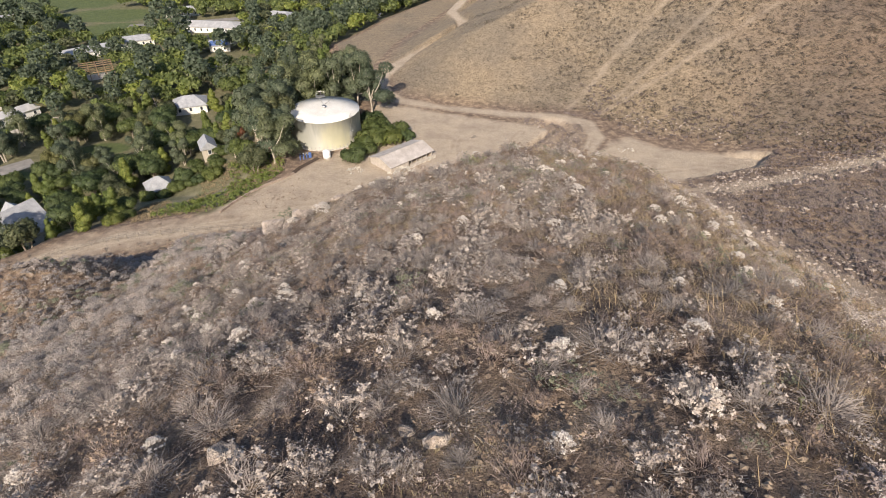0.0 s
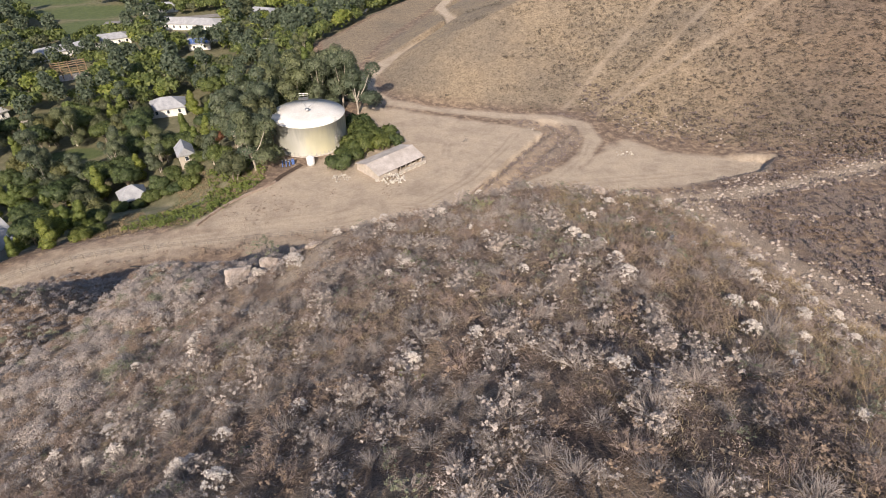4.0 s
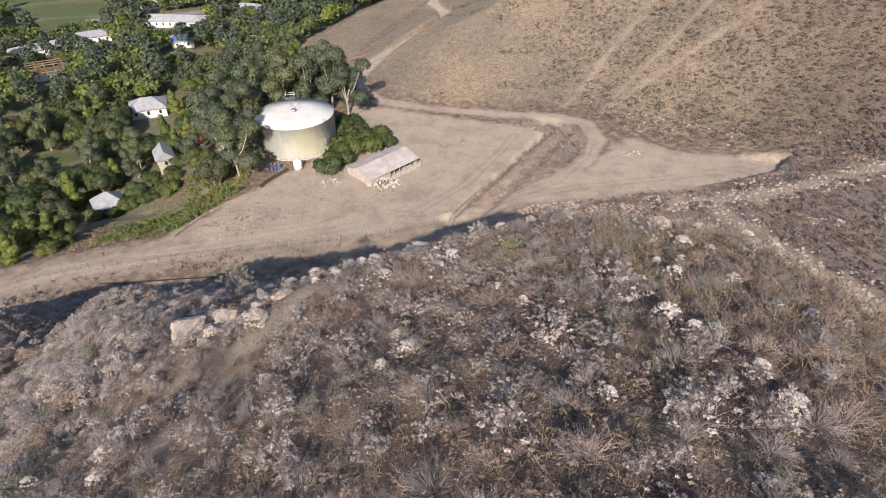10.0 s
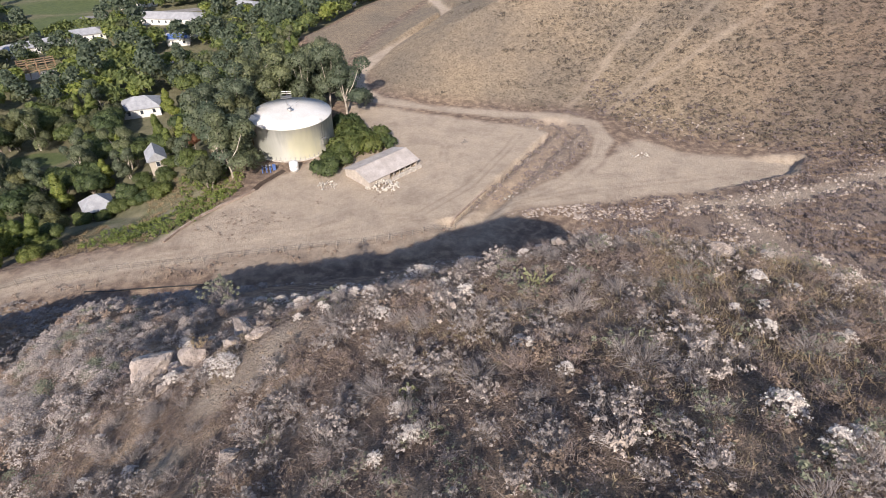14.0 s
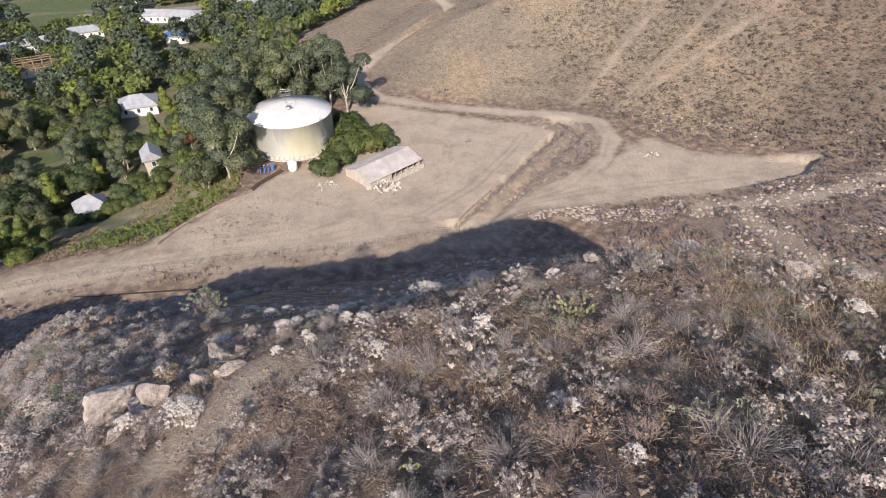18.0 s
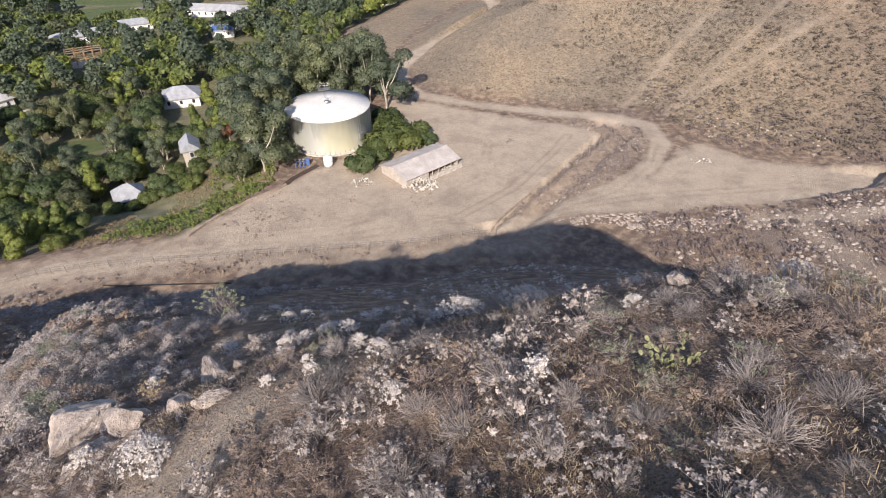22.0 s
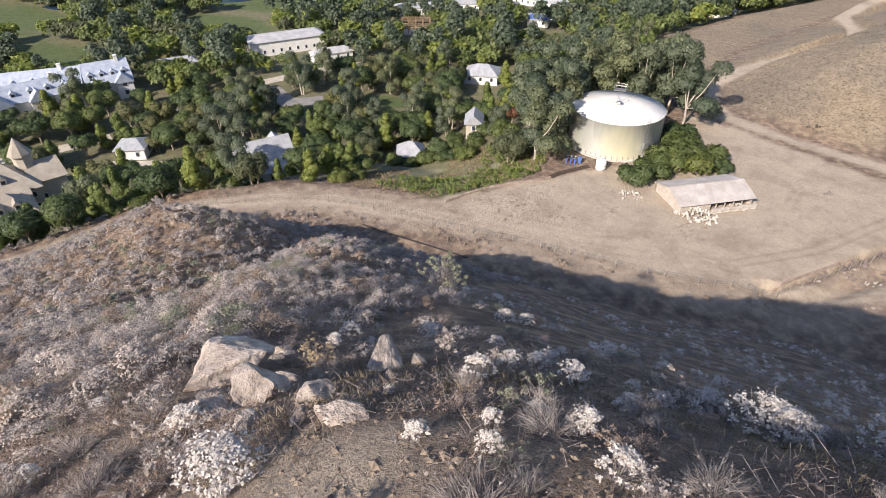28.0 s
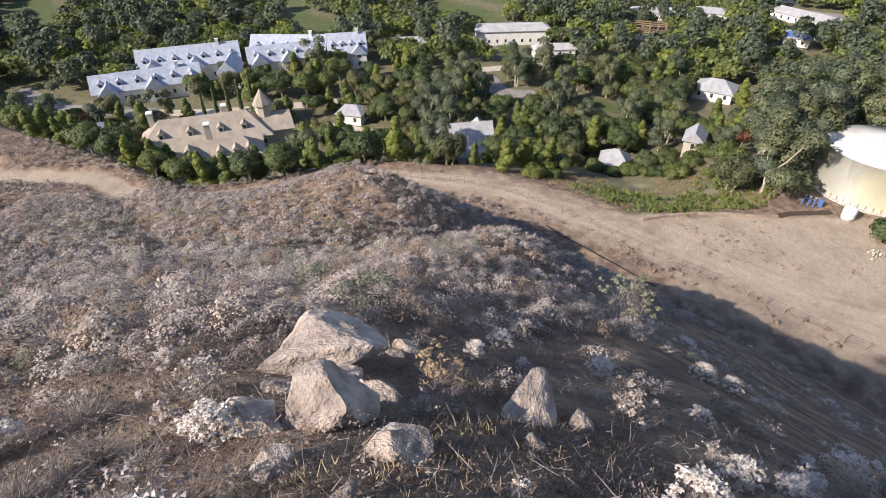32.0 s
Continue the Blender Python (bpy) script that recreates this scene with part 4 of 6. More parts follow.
def house(name, label, x, y, rot, L, W, H, R, roof, wall, hip=0.0, windows=True, z=None, dormers=0, chimney=False, category="house"):
    """A house with its ridge along its own x axis."""
    g = ground_at(x, y) if z is None else z
    t = thing(name, label, category, pose(x, y, g, 0, 0, rot))
    block("wall", (-L / 2, L / 2, -W / 2, W / 2, -1.5, H), wall, t)
    if not hip:
        for sx in (-1, 1):
            bm = bmesh.new()
            vs = [bm.verts.new((sx * L / 2 - sx * o, yy, zz)) for o in (0, 0.2) for yy, zz in ((-W / 2, H), (W / 2, H), (0, H + (R - H) * 0.92))]
            for f in ((0, 1, 2), (5, 4, 3), (0, 3, 4, 1), (1, 4, 5, 2), (2, 5, 3, 0)):
                bm.faces.new([vs[i] for i in (f if sx > 0 else f[::-1])])
            part("gable", bm, wall, t)
    bm = bmesh.new()
    prism(bm, -L / 2 - 0.5, L / 2 + 0.5, -W / 2 - 0.5, W / 2 + 0.5, H + 0.02, R, hip)
    part("roof", bm, roof, t)
    if windows:
        n = max(2, int(L / 3.2))
        for i in range(n):
            u = -L / 2 + L * (i + 0.5) / n
            for side in (0, 180):
                for lev in range(max(1, int(H / 2.9))):
                    add_window(t, Matrix.Rotation(radians(side), 4, "Z") @ Matrix.Translation((u, -W / 2, 0.9 + 2.9 * lev)))
        for side in (90, 270):
            add_window(t, Matrix.Rotation(radians(side), 4, "Z") @ Matrix.Translation((0, -L / 2, 0.9)))
    for side in ((0, 180) if dormers else ()):
        for i in range(dormers):
            u = -L / 2 + L * (i + 0.5) / dormers
            add_dormer(t, Matrix.Rotation(radians(side), 4, "Z") @ Matrix.Translation((u, -W / 2 * 0.72, H + (R - H) * 0.28)), roof=roof)
    if chimney:
        c = block("chimney", (L * 0.3 - 0.5, L * 0.3 + 0.5, -0.9, 0.2, H, R + 1.1), wall, t)
        block("chimney_cap", (L * 0.3 - 0.6, L * 0.3 + 0.6, -1.0, 0.3, R + 1.104, R + 1.25), M_TRIM, c)
    return t


# ---- the valley: buildings ----
def between(p, q):
    return (p[0] + q[0]) / 2, (p[1] + q[1]) / 2, math.degrees(math.atan2(q[1] - p[1], q[0] - p[0])), math.dist(p, q)


SITES = []


def site(x, y, r):
    SITES.append((x, y, r))


house("cottage", "cottage with a steep pale grey gabled roof among trees", -99.5, 110, 62, 11.5, 10.5, 2.8, 8.6, M_GREYROOF, M_STUCCO, z=-9.2, chimney=False)
house("cottage_wing", "low grey-roofed wing of a cottage among trees", -104, 118, 150, 7, 5, 2.4, 5.2, M_GREYROOF, M_STUCCO, z=-9.6)
house("garden_house", "small garden house with a pale hipped roof", -78.3, 137.2, 35, 6, 6, 2.4, 5.0, M_GREYROOF, M_BEIGE, 2.95, z=-11.8)
house("guest_house", "small pale guest house with a grey gabled roof", -68.2, 151, 117, 5.5, 3.8, 2.8, 4.9, M_GREYROOF, M_BEIGE, z=-6.8)
house("bungalow", "bungalow with a broad pale grey hipped roof", -92.8, 200.6, 20, 11, 9, 2.8, 5.4, M_GREYROOF, M_STUCCO, 4.2, z=-13.4)
for hx, hy in ((-99.5, 110), (-78.3, 137.2), (-67.2, 149.8), (-92.8, 200.6), (-104, 118)):
    site(hx, hy, 8 if hy > 190 or hx == -78.3 else 5 if hx == -67.2 else 6.5)


def mansion():
    """A long taupe-roofed house of crossing hipped wings, a turret and many dormers."""
    z = -14.5
    m = house("mansion", "large beige mansion with taupe hipped roofs and dormers", -147, 66, 72.5, 30, 11, 6.0, 11.0, M_TANROOF, M_BEIGE, 5.5, z=z)
    rot = Matrix.Rotation(0, 4, "Z")
    # front wing, low connecting roof, end wings
    for nm, dims, hp in (("front_wing", (-17, 13, -15.5, -6.5), 4.5), ("side_wing", (13.2, 21, -4, 5.0), 0.5)):
        x0, x1, y0, y1 = dims
        w = block(nm, (x0 + 0.5, x1 - 0.5, y0 + 0.5, y1 - 0.5, -1.5, 5.0 if nm == "front_wing" else 6.2), M_BEIGE, m)
        bm = bmesh.new()
        prism(bm, x0, x1, y0, y1, 5.02 if nm == "front_wing" else 6.22, 9.0 if nm == "front_wing" else 9.6, hp)
        part("wing_roof", bm, M_TANROOF, w)
        n = int((x1 - x0) / 3)
        for i in range(n):
            u = x0 + (x1 - x0) * (i + 0.5) / n
            add_window(w, Matrix.Translation((u, y0 + 0.5, 1.2)), 1.2, 2.0)
    bm = bmesh.new()
    prism(bm, -17, 13, -7.5, -4.6, 5.6, 6.6, 0)
    part("link_roof", bm, M_TANROOF, m)
    bm = bmesh.new()
    prism(bm, -4.5, 4.5, -3.5, 3.5, 0, 4.2, 3.4)
    bmesh.ops.transform(bm, matrix=Matrix.Translation((-3.5, -13.5, 5.1)) @ Matrix.Rotation(math.pi / 2, 4, "Z"), verts=bm.verts)
    part("bay_roof", bm, M_TANROOF, m)
    for u in (-10, -3.5, 3.5, 9):
        add_dormer(m, Matrix.Translation((u, -4.0, 7.6)), 1.3, M_TANROOF)
        add_dormer(m, Matrix.Rotation(math.pi, 4, "Z") @ Matrix.Translation((u, -4.0, 7.6)), 1.3, M_TANROOF)
    for u in (-12, -8.5, 3, 6.5, 9.5):
        add_dormer(m, Matrix.Translation((u, -14.6, 6.2)), 1.2, M_TANROOF)
    for u, v in ((5, 1.2), (-12, 2.0), (1, -9.5)):
        c = block("chimney", (u - 0.6, u + 0.6, v - 0.9, v + 0.9, 6, 12.2), M_BEIGE, m)
        block("chimney_cap", (u - 0.7, u + 0.7, v - 1.0, v + 1.0, 12.204, 12.5), M_TRIM, c)
    bm = bmesh.new()
    turned(bm, [(1.9, -1), (1.9, 11.2), (2.2, 11.25), (2.2, 11.5)], 8)
    bmesh.ops.translate(bm, verts=bm.verts, vec=(14.2, 1.0, 0))
    tw = part("turret", bm, M_BEIGE, m)
    bm = bmesh.new()
    turned(bm, [(2.5, 11.51), (2.4, 11.8), (0.1, 15.4)], 8)
    bmesh.ops.translate(bm, verts=bm.verts, vec=(14.2, 1.0, 0))
    part("turret_roof", bm, M_TANROOF, tw)
    site(-147, 66, 20)
    site(-138, 62, 14)
    site(-140, 76, 12)


mansion()


def hotel_wing(p, q, w, roof_up, dormers, eaves=4.9):
    x, y, a, L = between(p, q)
    t = house("hotel_wing", "long white hotel wing with blue-grey slate roof and dormers", x, y, a, L, w, eaves, eaves + roof_up, M_BLUEROOF, M_STUCCO, 0.0, z=-13.6, dormers=dormers, chimney=True, category="hotel")
    for k, u in enumerate((-0.36, 0.05, 0.42) if L > 15 else (0.3,)):
        u, half, out = u * L, 2.4, -w / 2 - 1.6
        g = block("cross_wing", (u - half, u + half, out, -w / 2 + 0.3, -1.5, eaves - 0.2), M_STUCCO, t)
        for lev in (0.8, 3.4):
            add_window(g, Matrix.Translation((u, out, lev)), 1.4, 1.5)
        bm = bmesh.new()
        prism(bm, 0, w / 2 + 1.2, -half - 0.4, half + 0.4, 0, 2.9, 0)
        bmesh.ops.transform(bm, matrix=Matrix.Translation((u, out - 0.4, eaves - 0.1)) @ Matrix.Rotation(math.pi / 2, 4, "Z"), verts=bm.verts)
        part("cross_roof", bm, M_BLUEROOF, g)
    for k in range(5):
        site(p[0] + (q[0] - p[0]) * k / 4, p[1] + (q[1] - p[1]) * k / 4, w * 0.64)


hotel_wing((-203, 49), (-197, 79), 10, 4.2, 6, 3.8)
hotel_wing((-214, 65), (-205, 95), 11, 5.2, 7)
hotel_wing((-209, 102), (-193, 122), 11, 5.2, 5)
hotel_wing((-193, 122.5), (-187.5, 134), 11, 5.4, 4)
hotel_wing((-199, 96), (-193, 118), 9, 4.2, 5, 4.8)
house("hotel_annex", "small white annex with a steep blue-grey gable", -194, 88, 150, 9, 6, 5.5, 9, M_BLUEROOF, M_STUCCO, z=-14.2, category="hotel")
house("white_hall", "long low hall with a white flat-pitched roof", -178, 194.5, 58, 29, 12, 5.2, 6.6, M_WHITEROOF, M_STUCCO, 3, z=-14.7, category="hall")
site(-178, 194, 16)
LOW = [(-153.6, 193.5, 58, 15, 5), (-194, 155, 60, 15, 7), (-163, 38, 80, 14, 9), (-144, 105, 40, 7, 7), (-164, 267, 40, 22, 9), (-150, 284, 30, 16, 9), (-123, 312, -8, 34, 12), (-100, 289, 15, 12, 8), (-74, 272, 0, 7, 6), (-55, 281, 5, 9, 7), (-150, 345, 20, 18, 10), (-90, 330, -15, 14, 9), (-215, 260, 70, 16, 9), (-240, 330, 25, 20, 10), (-40, 330, 0, 12, 8)]
for lx, ly, la, lL, lW in LOW:
    house("low_building", "low building with a pale roof among the valley trees", lx, ly, la, lL, lW, 3.0, 4.6, M_WHITEROOF if int(lx) % 2 else M_GREYROOF, M_STUCCO, lW * 0.4, category="building")
    site(lx, ly, lL * 0.5)


def solar_house():
    t = house("solar_house", "house with dark blue solar panels on its roof", -106, 275.6, 15, 9, 7, 3.0, 4.8, M_GREYROOF, M_STUCCO, category="house")
    a = math.atan2(1.8, 4.0)
    for i in range(5):
        for j in range(2):
            block("solar_panel", (-4 + 1.62 * i, -2.5 + 1.62 * i, 0.35 + 1.75 * j, 2.0 + 1.75 * j, 0.06, 0.1), M_BLUE, t, "dark blue solar panel", Matrix.Translation((0, -4.0, 3.02)) @ Matrix.Rotation(a, 4, "X"))
    site(-106, 275.6, 6)


solar_house()


def building_frame(x, y, rot):
    """A house under construction: open timber posts and beams."""
    M = surface("raw_timber_" + str(int(x)), (0.22, 0.14, 0.085), (0.36, 0.25, 0.15), 1.5, 0.8)
    t = thing("unfinished_house", "open brown timber frame of a house being built", "house", pose(x, y, ground_at(x, y), 0, 0, rot))
    for i in range(5):
        for j in range(3):
            block("post", (-6 + 3 * i - 0.1, -6 + 3 * i + 0.1, -3 + 3 * j - 0.1, -3 + 3 * j + 0.1, -0.3, 5.2), M, t)
    for lev in (2.6, 5.21):
        for j in range(3):
            block("beam", (-6.2, 6.2, -3 + 3 * j - 0.12, -3 + 3 * j + 0.12, lev, lev + 0.25), M, t)
        for i in range(5):
            block("joist", (-6 + 3 * i - 0.1, -6 + 3 * i + 0.1, -3.2, 3.2, lev + 0.254, lev + 0.45), M, t)
    block("slab", (-7, 7, -4, 4, -0.5, 0.1), M_RUBBLE, t, "pale concrete slab")
    site(x, y, 8)


building_frame(-145.5, 238, 30)


# ---- valley drives, pond ----
def ribbon(name, pts, width, material, label, lift=0.05, kind="structure", category="road"):
    """A drive laid over the ground along a line, with thickness."""
    P = []
    for (ax, ay), (bx, by) in zip(pts, pts[1:]):
        n = max(2, int(math.dist((ax, ay), (bx, by)) / 2.0))
        P += [(ax + (bx - ax) * k / n, ay + (by - ay) * k / n) for k in range(n)]
    P.append(pts[-1])
    bm = bmesh.new()
    prev = None
    for i, (x, y) in enumerate(P):
        a, b = P[max(i - 1, 0)], P[min(i + 1, len(P) - 1)]
        d = Vector((b[0] - a[0], b[1] - a[1], 0)).normalized()
        n = Vector((-d.y, d.x, 0)) * width / 2
        row = []
        for s in (1, 0.5, 0, -0.5, -1):
            q = Vector((x, y, 0)) + n * s
            row.append(bm.verts.new((q.x, q.y, ground_at(q.x, q.y) + lift)))
        if prev:
            for k in range(4):
                bm.faces.new((prev[k], prev[k + 1], row[k + 1], row[k]))
        prev = row
    ob = part(name, bm, material, None, "")
    return tagged(ob, label, category, kind=kind)


M_ASPHALT = surface("pale_worn_asphalt", (0.2, 0.19, 0.185), (0.3, 0.285, 0.27), 0.4, 0.9, fine=8, relief=0.2)
M_DRIVE = surface("pale_gravel_drive", (0.42, 0.37, 0.3), (0.55, 0.5, 0.42), 0.4, 0.9, fine=8, relief=0.2)
DRIVES = [([(-131, 196), (-143, 193), (-150, 178), (-156, 160), (-160, 140), (-166, 120)], 5), ([(-150, 158), (-136, 152), (-128, 160)], 7), ([(-185, 60), (-179, 67), (-172, 78), (-165, 95), (-160, 108)], 5), ([(-230, 30), (-205, 38), (-185, 60)], 7), ([(-104, 254), (-88, 253)], 10), ([(-124, 99), (-134, 104), (-146, 96)], 5), ([(-60, 330), (-85, 322), (-110, 335), (-170, 320)], 7)]
for pts, w in DRIVES:
    ribbon("drive", pts, w, M_DRIVE if w != 7 else M_ASPHALT, "pale drive between the valley trees")
M_WATER = nodes_of("pond_water")[0]
M_WATER.node_tree.nodes["Principled BSDF"].inputs["Base Color"].default_value = (0.03, 0.06, 0.11, 1)
M_WATER.node_tree.nodes["Principled BSDF"].inputs["Roughness"].default_value = 0.08


def pond(x, y, ra, rb, rot):
    bm = bmesh.new()
    g = float(np.max(height(np.array([x, x + ra, x - ra, x, x]), np.array([y, y, y, y + rb, y - rb])))) + 0.15
    vs = [bm.verts.new((ra * math.cos(a) * (1 + 0.15 * math.sin(3 * a)), rb * math.sin(a) * (1 + 0.1 * math.cos(2 * a)), 0)) for a in np.linspace(0, 6.283, 48, endpoint=False)]
    low = [bm.verts.new((v.co.x * 1.02, v.co.y * 1.02, -2)) for v in vs]
    bm.faces.new(vs)
    for k in range(48):
        bm.faces.new((low[k], low[(k + 1) % 48], vs[(k + 1) % 48], vs[k]))
    ob = part("pond", bm, M_WATER, None)
    ob.matrix_world = pose(x, y, g, 0, 0, rot)
    tagged(ob, "calm blue pond beside the green fairways", "pond", kind="structure")


pond(-276, 240, 26, 9, 30)
pond(-318, 196, 22, 8, 40)

# ---- the valley: trees ----
for k, x, y, s, tl in (("gum", -43.5, 133.5, 0.98, 0.9), ("gum", -47, 138.5, 1.0, 0.9), ("gum", -42.5, 138, 0.8, 0.95), ("olive", -48.5, 131, 1.1, 1.0), ("gum", -51, 146, 1.05, 0.95), ("gum", -47, 156, 1.1, 0.95), ("gum", -40, 163, 1.1, 0.95), ("gum", -33, 166, 1.05, 1.0), ("gum", -27, 169, 1.1, 1.0), ("gum", -21.5, 166, 1.0, 1.0), ("oak", -38, 172, 1.5, 1.2), ("gum", -32, 176, 1.15, 1.0), ("oak", -28, 181, 1.4, 1.2), ("gum", -45, 170, 1.2, 1.0), ("gum", -55, 160, 1.1, 1.0), ("oak", -52, 168, 1.5, 1.3), ("olive", -45, 149, 1.4, 1.2)):
    plant(k, x, y, s, tall=tl, group="trees round the tank")
for x, y, s, k in ((-23.2, 132.8, 1.35, "scrub"), (-21, 137.5, 1.5, "bush"), (-19.5, 142, 1.75, "bush"), (-17.5, 146.5, 1.8, "bush"), (-14.5, 143.5, 1.55, "bush"), (-12.5, 147.5, 1.45, "bush"), (-19, 151, 1.7, "bush"), (-20.5, 156, 1.5, "scrub"), (-10, 145.5, 1.0, "scrub")):
    plant(k, x, y, s, group="bushes beside the tank")
# a bright row along the brink over the road
row = [(-76.5, 107.5), (-80, 104.5), (-84, 101), (-87.5, 97.5), (-91, 93.5), (-94, 89.5), (-97.5, 85.5), (-99.5, 80), (-102, 75.5), (-102.5, 70), (-104, 65.5), (-107, 60.5), (-110, 57), (-114, 53.5), (-119, 52), (-123, 50), (-128, 48.5), (-133, 46), (-138, 42), (-146, 38), (-152, 33)]
rs = np.random.RandomState(3)
for i, (x, y) in enumerate(row):
    k = ("bush", "lime", "lime", "olive", "bush", "lime", "oak")[i % 7] if x > -100 else ("lime", "oak", "oak", "lime")[i % 4]
    if x < -68:
        x, y = x + 2.0, y - 4.2
    plant(k, x + rs.normal() * 0.7, y + 2.2 + rs.normal() * 0.7, (0.92 if k in ("lime", "oak") else 1.5) * (0.85 + 0.4 * rs.rand()) * (0.85 if x < -98 else 0.66 if -92 < x < -74 else 1.0), group="trees along the brink")
    if x < -98:
        k2 = ("oak", "lime", "lime")[i % 3]
        plant(k2, x - 4.5 + rs.normal() * 0.8, y + 5 + rs.normal() * 0.8, 0.72 + 0.2 * rs.rand(), group="trees along the brink")
# the lime-green clump in front of the garden house
for x, y in ((-87, 126), (-86, 122), (-83.5, 118.5), (-89, 122), (-88, 129.5), (-90.5, 126.5)):
    plant("lime", x, y, 0.8, tall=0.85)
for x, y in ((-166, 74), (-168, 78), (-170, 82), (-171.5, 86), (-163, 70)):
    plant("cypress", x, y, 0.9)
plant("russet", -176, 44, 1.2)
plant("russet", -60, 156, 0.8)
for i, (x, y) in enumerate(((-65.2, 146.2), (-71.2, 147), (-63.6, 149.4), (-72.6, 141), (-69, 143.2), (-63, 142.6), (-85, 131.2), (-62, 136), (-75, 132.6), (-79, 131.2), (-72.5, 135.5))):
    plant("bush" if i % 3 else "scrub", x, y, 0.8 + 0.13 * (i % 4), group="garden bushes")


def sun_lane(x, y):
    """True where a tree would stand close in front of a house as seen from the hill."""
    for sx, sy, r in SITES:
        if math.hypot(x - sx, y - sy) < r:
            return True
        vx, vy = -4 - sx, 34 - sy
        L = math.hypot(vx, vy)
        u, w = ((x - sx) * vx + (y - sy) * vy) / L, abs((x - sx) * vy - (y - sy) * vx) / L
        if 0 < u < (28 if r > 13 else 2 if x < -180 else 7 if sy < 125 or r == 5 else 27 if r == 8 or 125 < sy < 145 and r == 6.5 else 13 + 0.5 * r if sy < 215 else 6) and w < r * 0.9:
            return True
    return False


def open_ground(x, y, dist):
    """True on a lawn or glade, or where a tree would hide one."""
    ux, uy = (x + 3) / dist, (y - 25) / dist
    return any(math.hypot((x + k * ux - lx) / ra, (y + k * uy - ly) / rb) < 1.0 for lx, ly, ra, rb in LAWNS + GLADES for k in ((0, 9) if dist > 150 else (0,)))


rs = np.random.RandomState(21)
near_trees, far_trees = [], []
for gx in np.arange(-430, 20, 6.0):
    for gy in np.arange(-40, 520, 6.0):
        x, y = gx + rs.uniform(-2.6, 2.6), gy + rs.uniform(-2.6, 2.6)
        dist = math.hypot(x + 3, y - 25)
        if dist > 510 or x > -20 and y < 235:
            continue
        if not bool(inside(np.array([x]), np.array([y]), BRINK + [(-2500, 2400), (-2500, -90)])[0]):
            continue
        b = float(line_dist(np.array([x]), np.array([y]), BRINK)[0][0])
        if b < 5 or sun_lane(x, y) or open_ground(x, y, dist):
            continue
        if any(float(line_dist(np.array([x]), np.array([y]), pts)[0][0]) < w * 0.5 + 2.2 for pts, w in DRIVES):
            continue
        if any(math.hypot(x - px, y - py) < 3.6 for px, py in planted[:110]):
            continue
        gum_zone = value_noise(x, y, 46) + 0.35 * (y > 140) - 0.25 * (x < -120)
        (near_trees if dist < 205 else far_trees).append((x, y, gum_zone, rs.rand(), rs.rand()))
for x, y, gz, a, s in near_trees:
    k = ("gum" if a < 0.36 else "oak" if a < 0.66 else "lime" if a < 0.8 else "olive") if gz > 0.28 else ("oak" if a < 0.36 else "lime" if a < 0.68 else "olive" if a < 0.92 else "gum")
    if x > -66 and y < 134:
        continue
    if x > -75 and y < 140:
        k = "bush" if a < 0.5 else "scrub"
    plant(k, x, y, {"gum": 0.7, "scrub": 1.0}.get(k, 0.84) * (0.7 + 0.6 * s))


def far_wood(kind, label, rows, base_kind, leaves, size, material):
    rs = np.random.RandomState(len(rows))
    base = {"gum": [(0, 0, 7, 2.6, 2.6, 4.0), (1.5, 1, 10, 2, 2, 2.2), (-1.4, 0.6, 9, 2, 2, 2.4)], "oak": [(0, 0, 4, 3, 3, 2.6), (1.8, 0.8, 4.6, 2, 2, 2), (-1.5, -1.2, 4.4, 2.2, 2.2, 2)]}[base_kind]
    r = np.array(rows)
    for piece, chunk in enumerate(np.array_split(r, 1)):
        scattered(kind, label, "woodland", blob_leaves(base, leaves, size, rs), chunk[:, 0], chunk[:, 1], 0.7 + 0.6 * chunk[:, 4], rs, material)


for wood, lo, hi, kind, mat in (("far_dark_wood", 0.0, 0.45, "oak", M_OAK), ("far_bright_wood", 0.45, 0.62, "oak", M_LIME), ("far_dull_wood", 0.62, 0.78, "oak", M_OLIVE), ("far_eucalyptus_wood", 0.78, 1.01, "gum", M_GUM)):
    pick = [r for r in far_trees if lo <= r[3] < hi]
    far_wood(wood, "distant woodland of mixed green trees across the valley floor", pick, kind, 330, 0.46, mat)


# ---- the near hill: shrubs ----
def prism_lines(a, b, ra, rb):
    """Three-sided tapering twigs from points a to b."""
    n = len(a)
    d = b - a
    d = d / (np.linalg.norm(d, axis=1, keepdims=True) + 1e-9)
    u = np.cross(d, np.array([0.31, 0.77, 0.55]))
    u /= np.linalg.norm(u, axis=1, keepdims=True) + 1e-9
    w = np.cross(d, u)
    rings = []
    for p, r in ((a, ra), (b, rb)):
        rings.append(np.stack([p + r * (math.cos(t) * u + math.sin(t) * w) for t in (0, 2.094, 4.189)], 1))
    v = np.concatenate(rings, 1).reshape(-1, 3)
    base = (np.arange(n) * 6)[:, None, None]
    f = base + np.array([[0, 1, 4, 3], [1, 2, 5, 4], [2, 0, 3, 5]])[None]
    return v, f.reshape(-1, 4)


def blades(a, b, w, rs, tip=0.35):
    """Flat tapering blades or twiglets from points a to b, each turned its own way."""
    n = len(a)
    u = np.cross(b - a, rs.normal(size=(n, 3)))
    u *= w / (np.linalg.norm(u, axis=1, keepdims=True) + 1e-9)
    v = np.stack([a - u, a + u, b + u * tip, b - u * tip], 1).reshape(-1, 3)
    return v, np.arange(4 * n).reshape(n, 4)


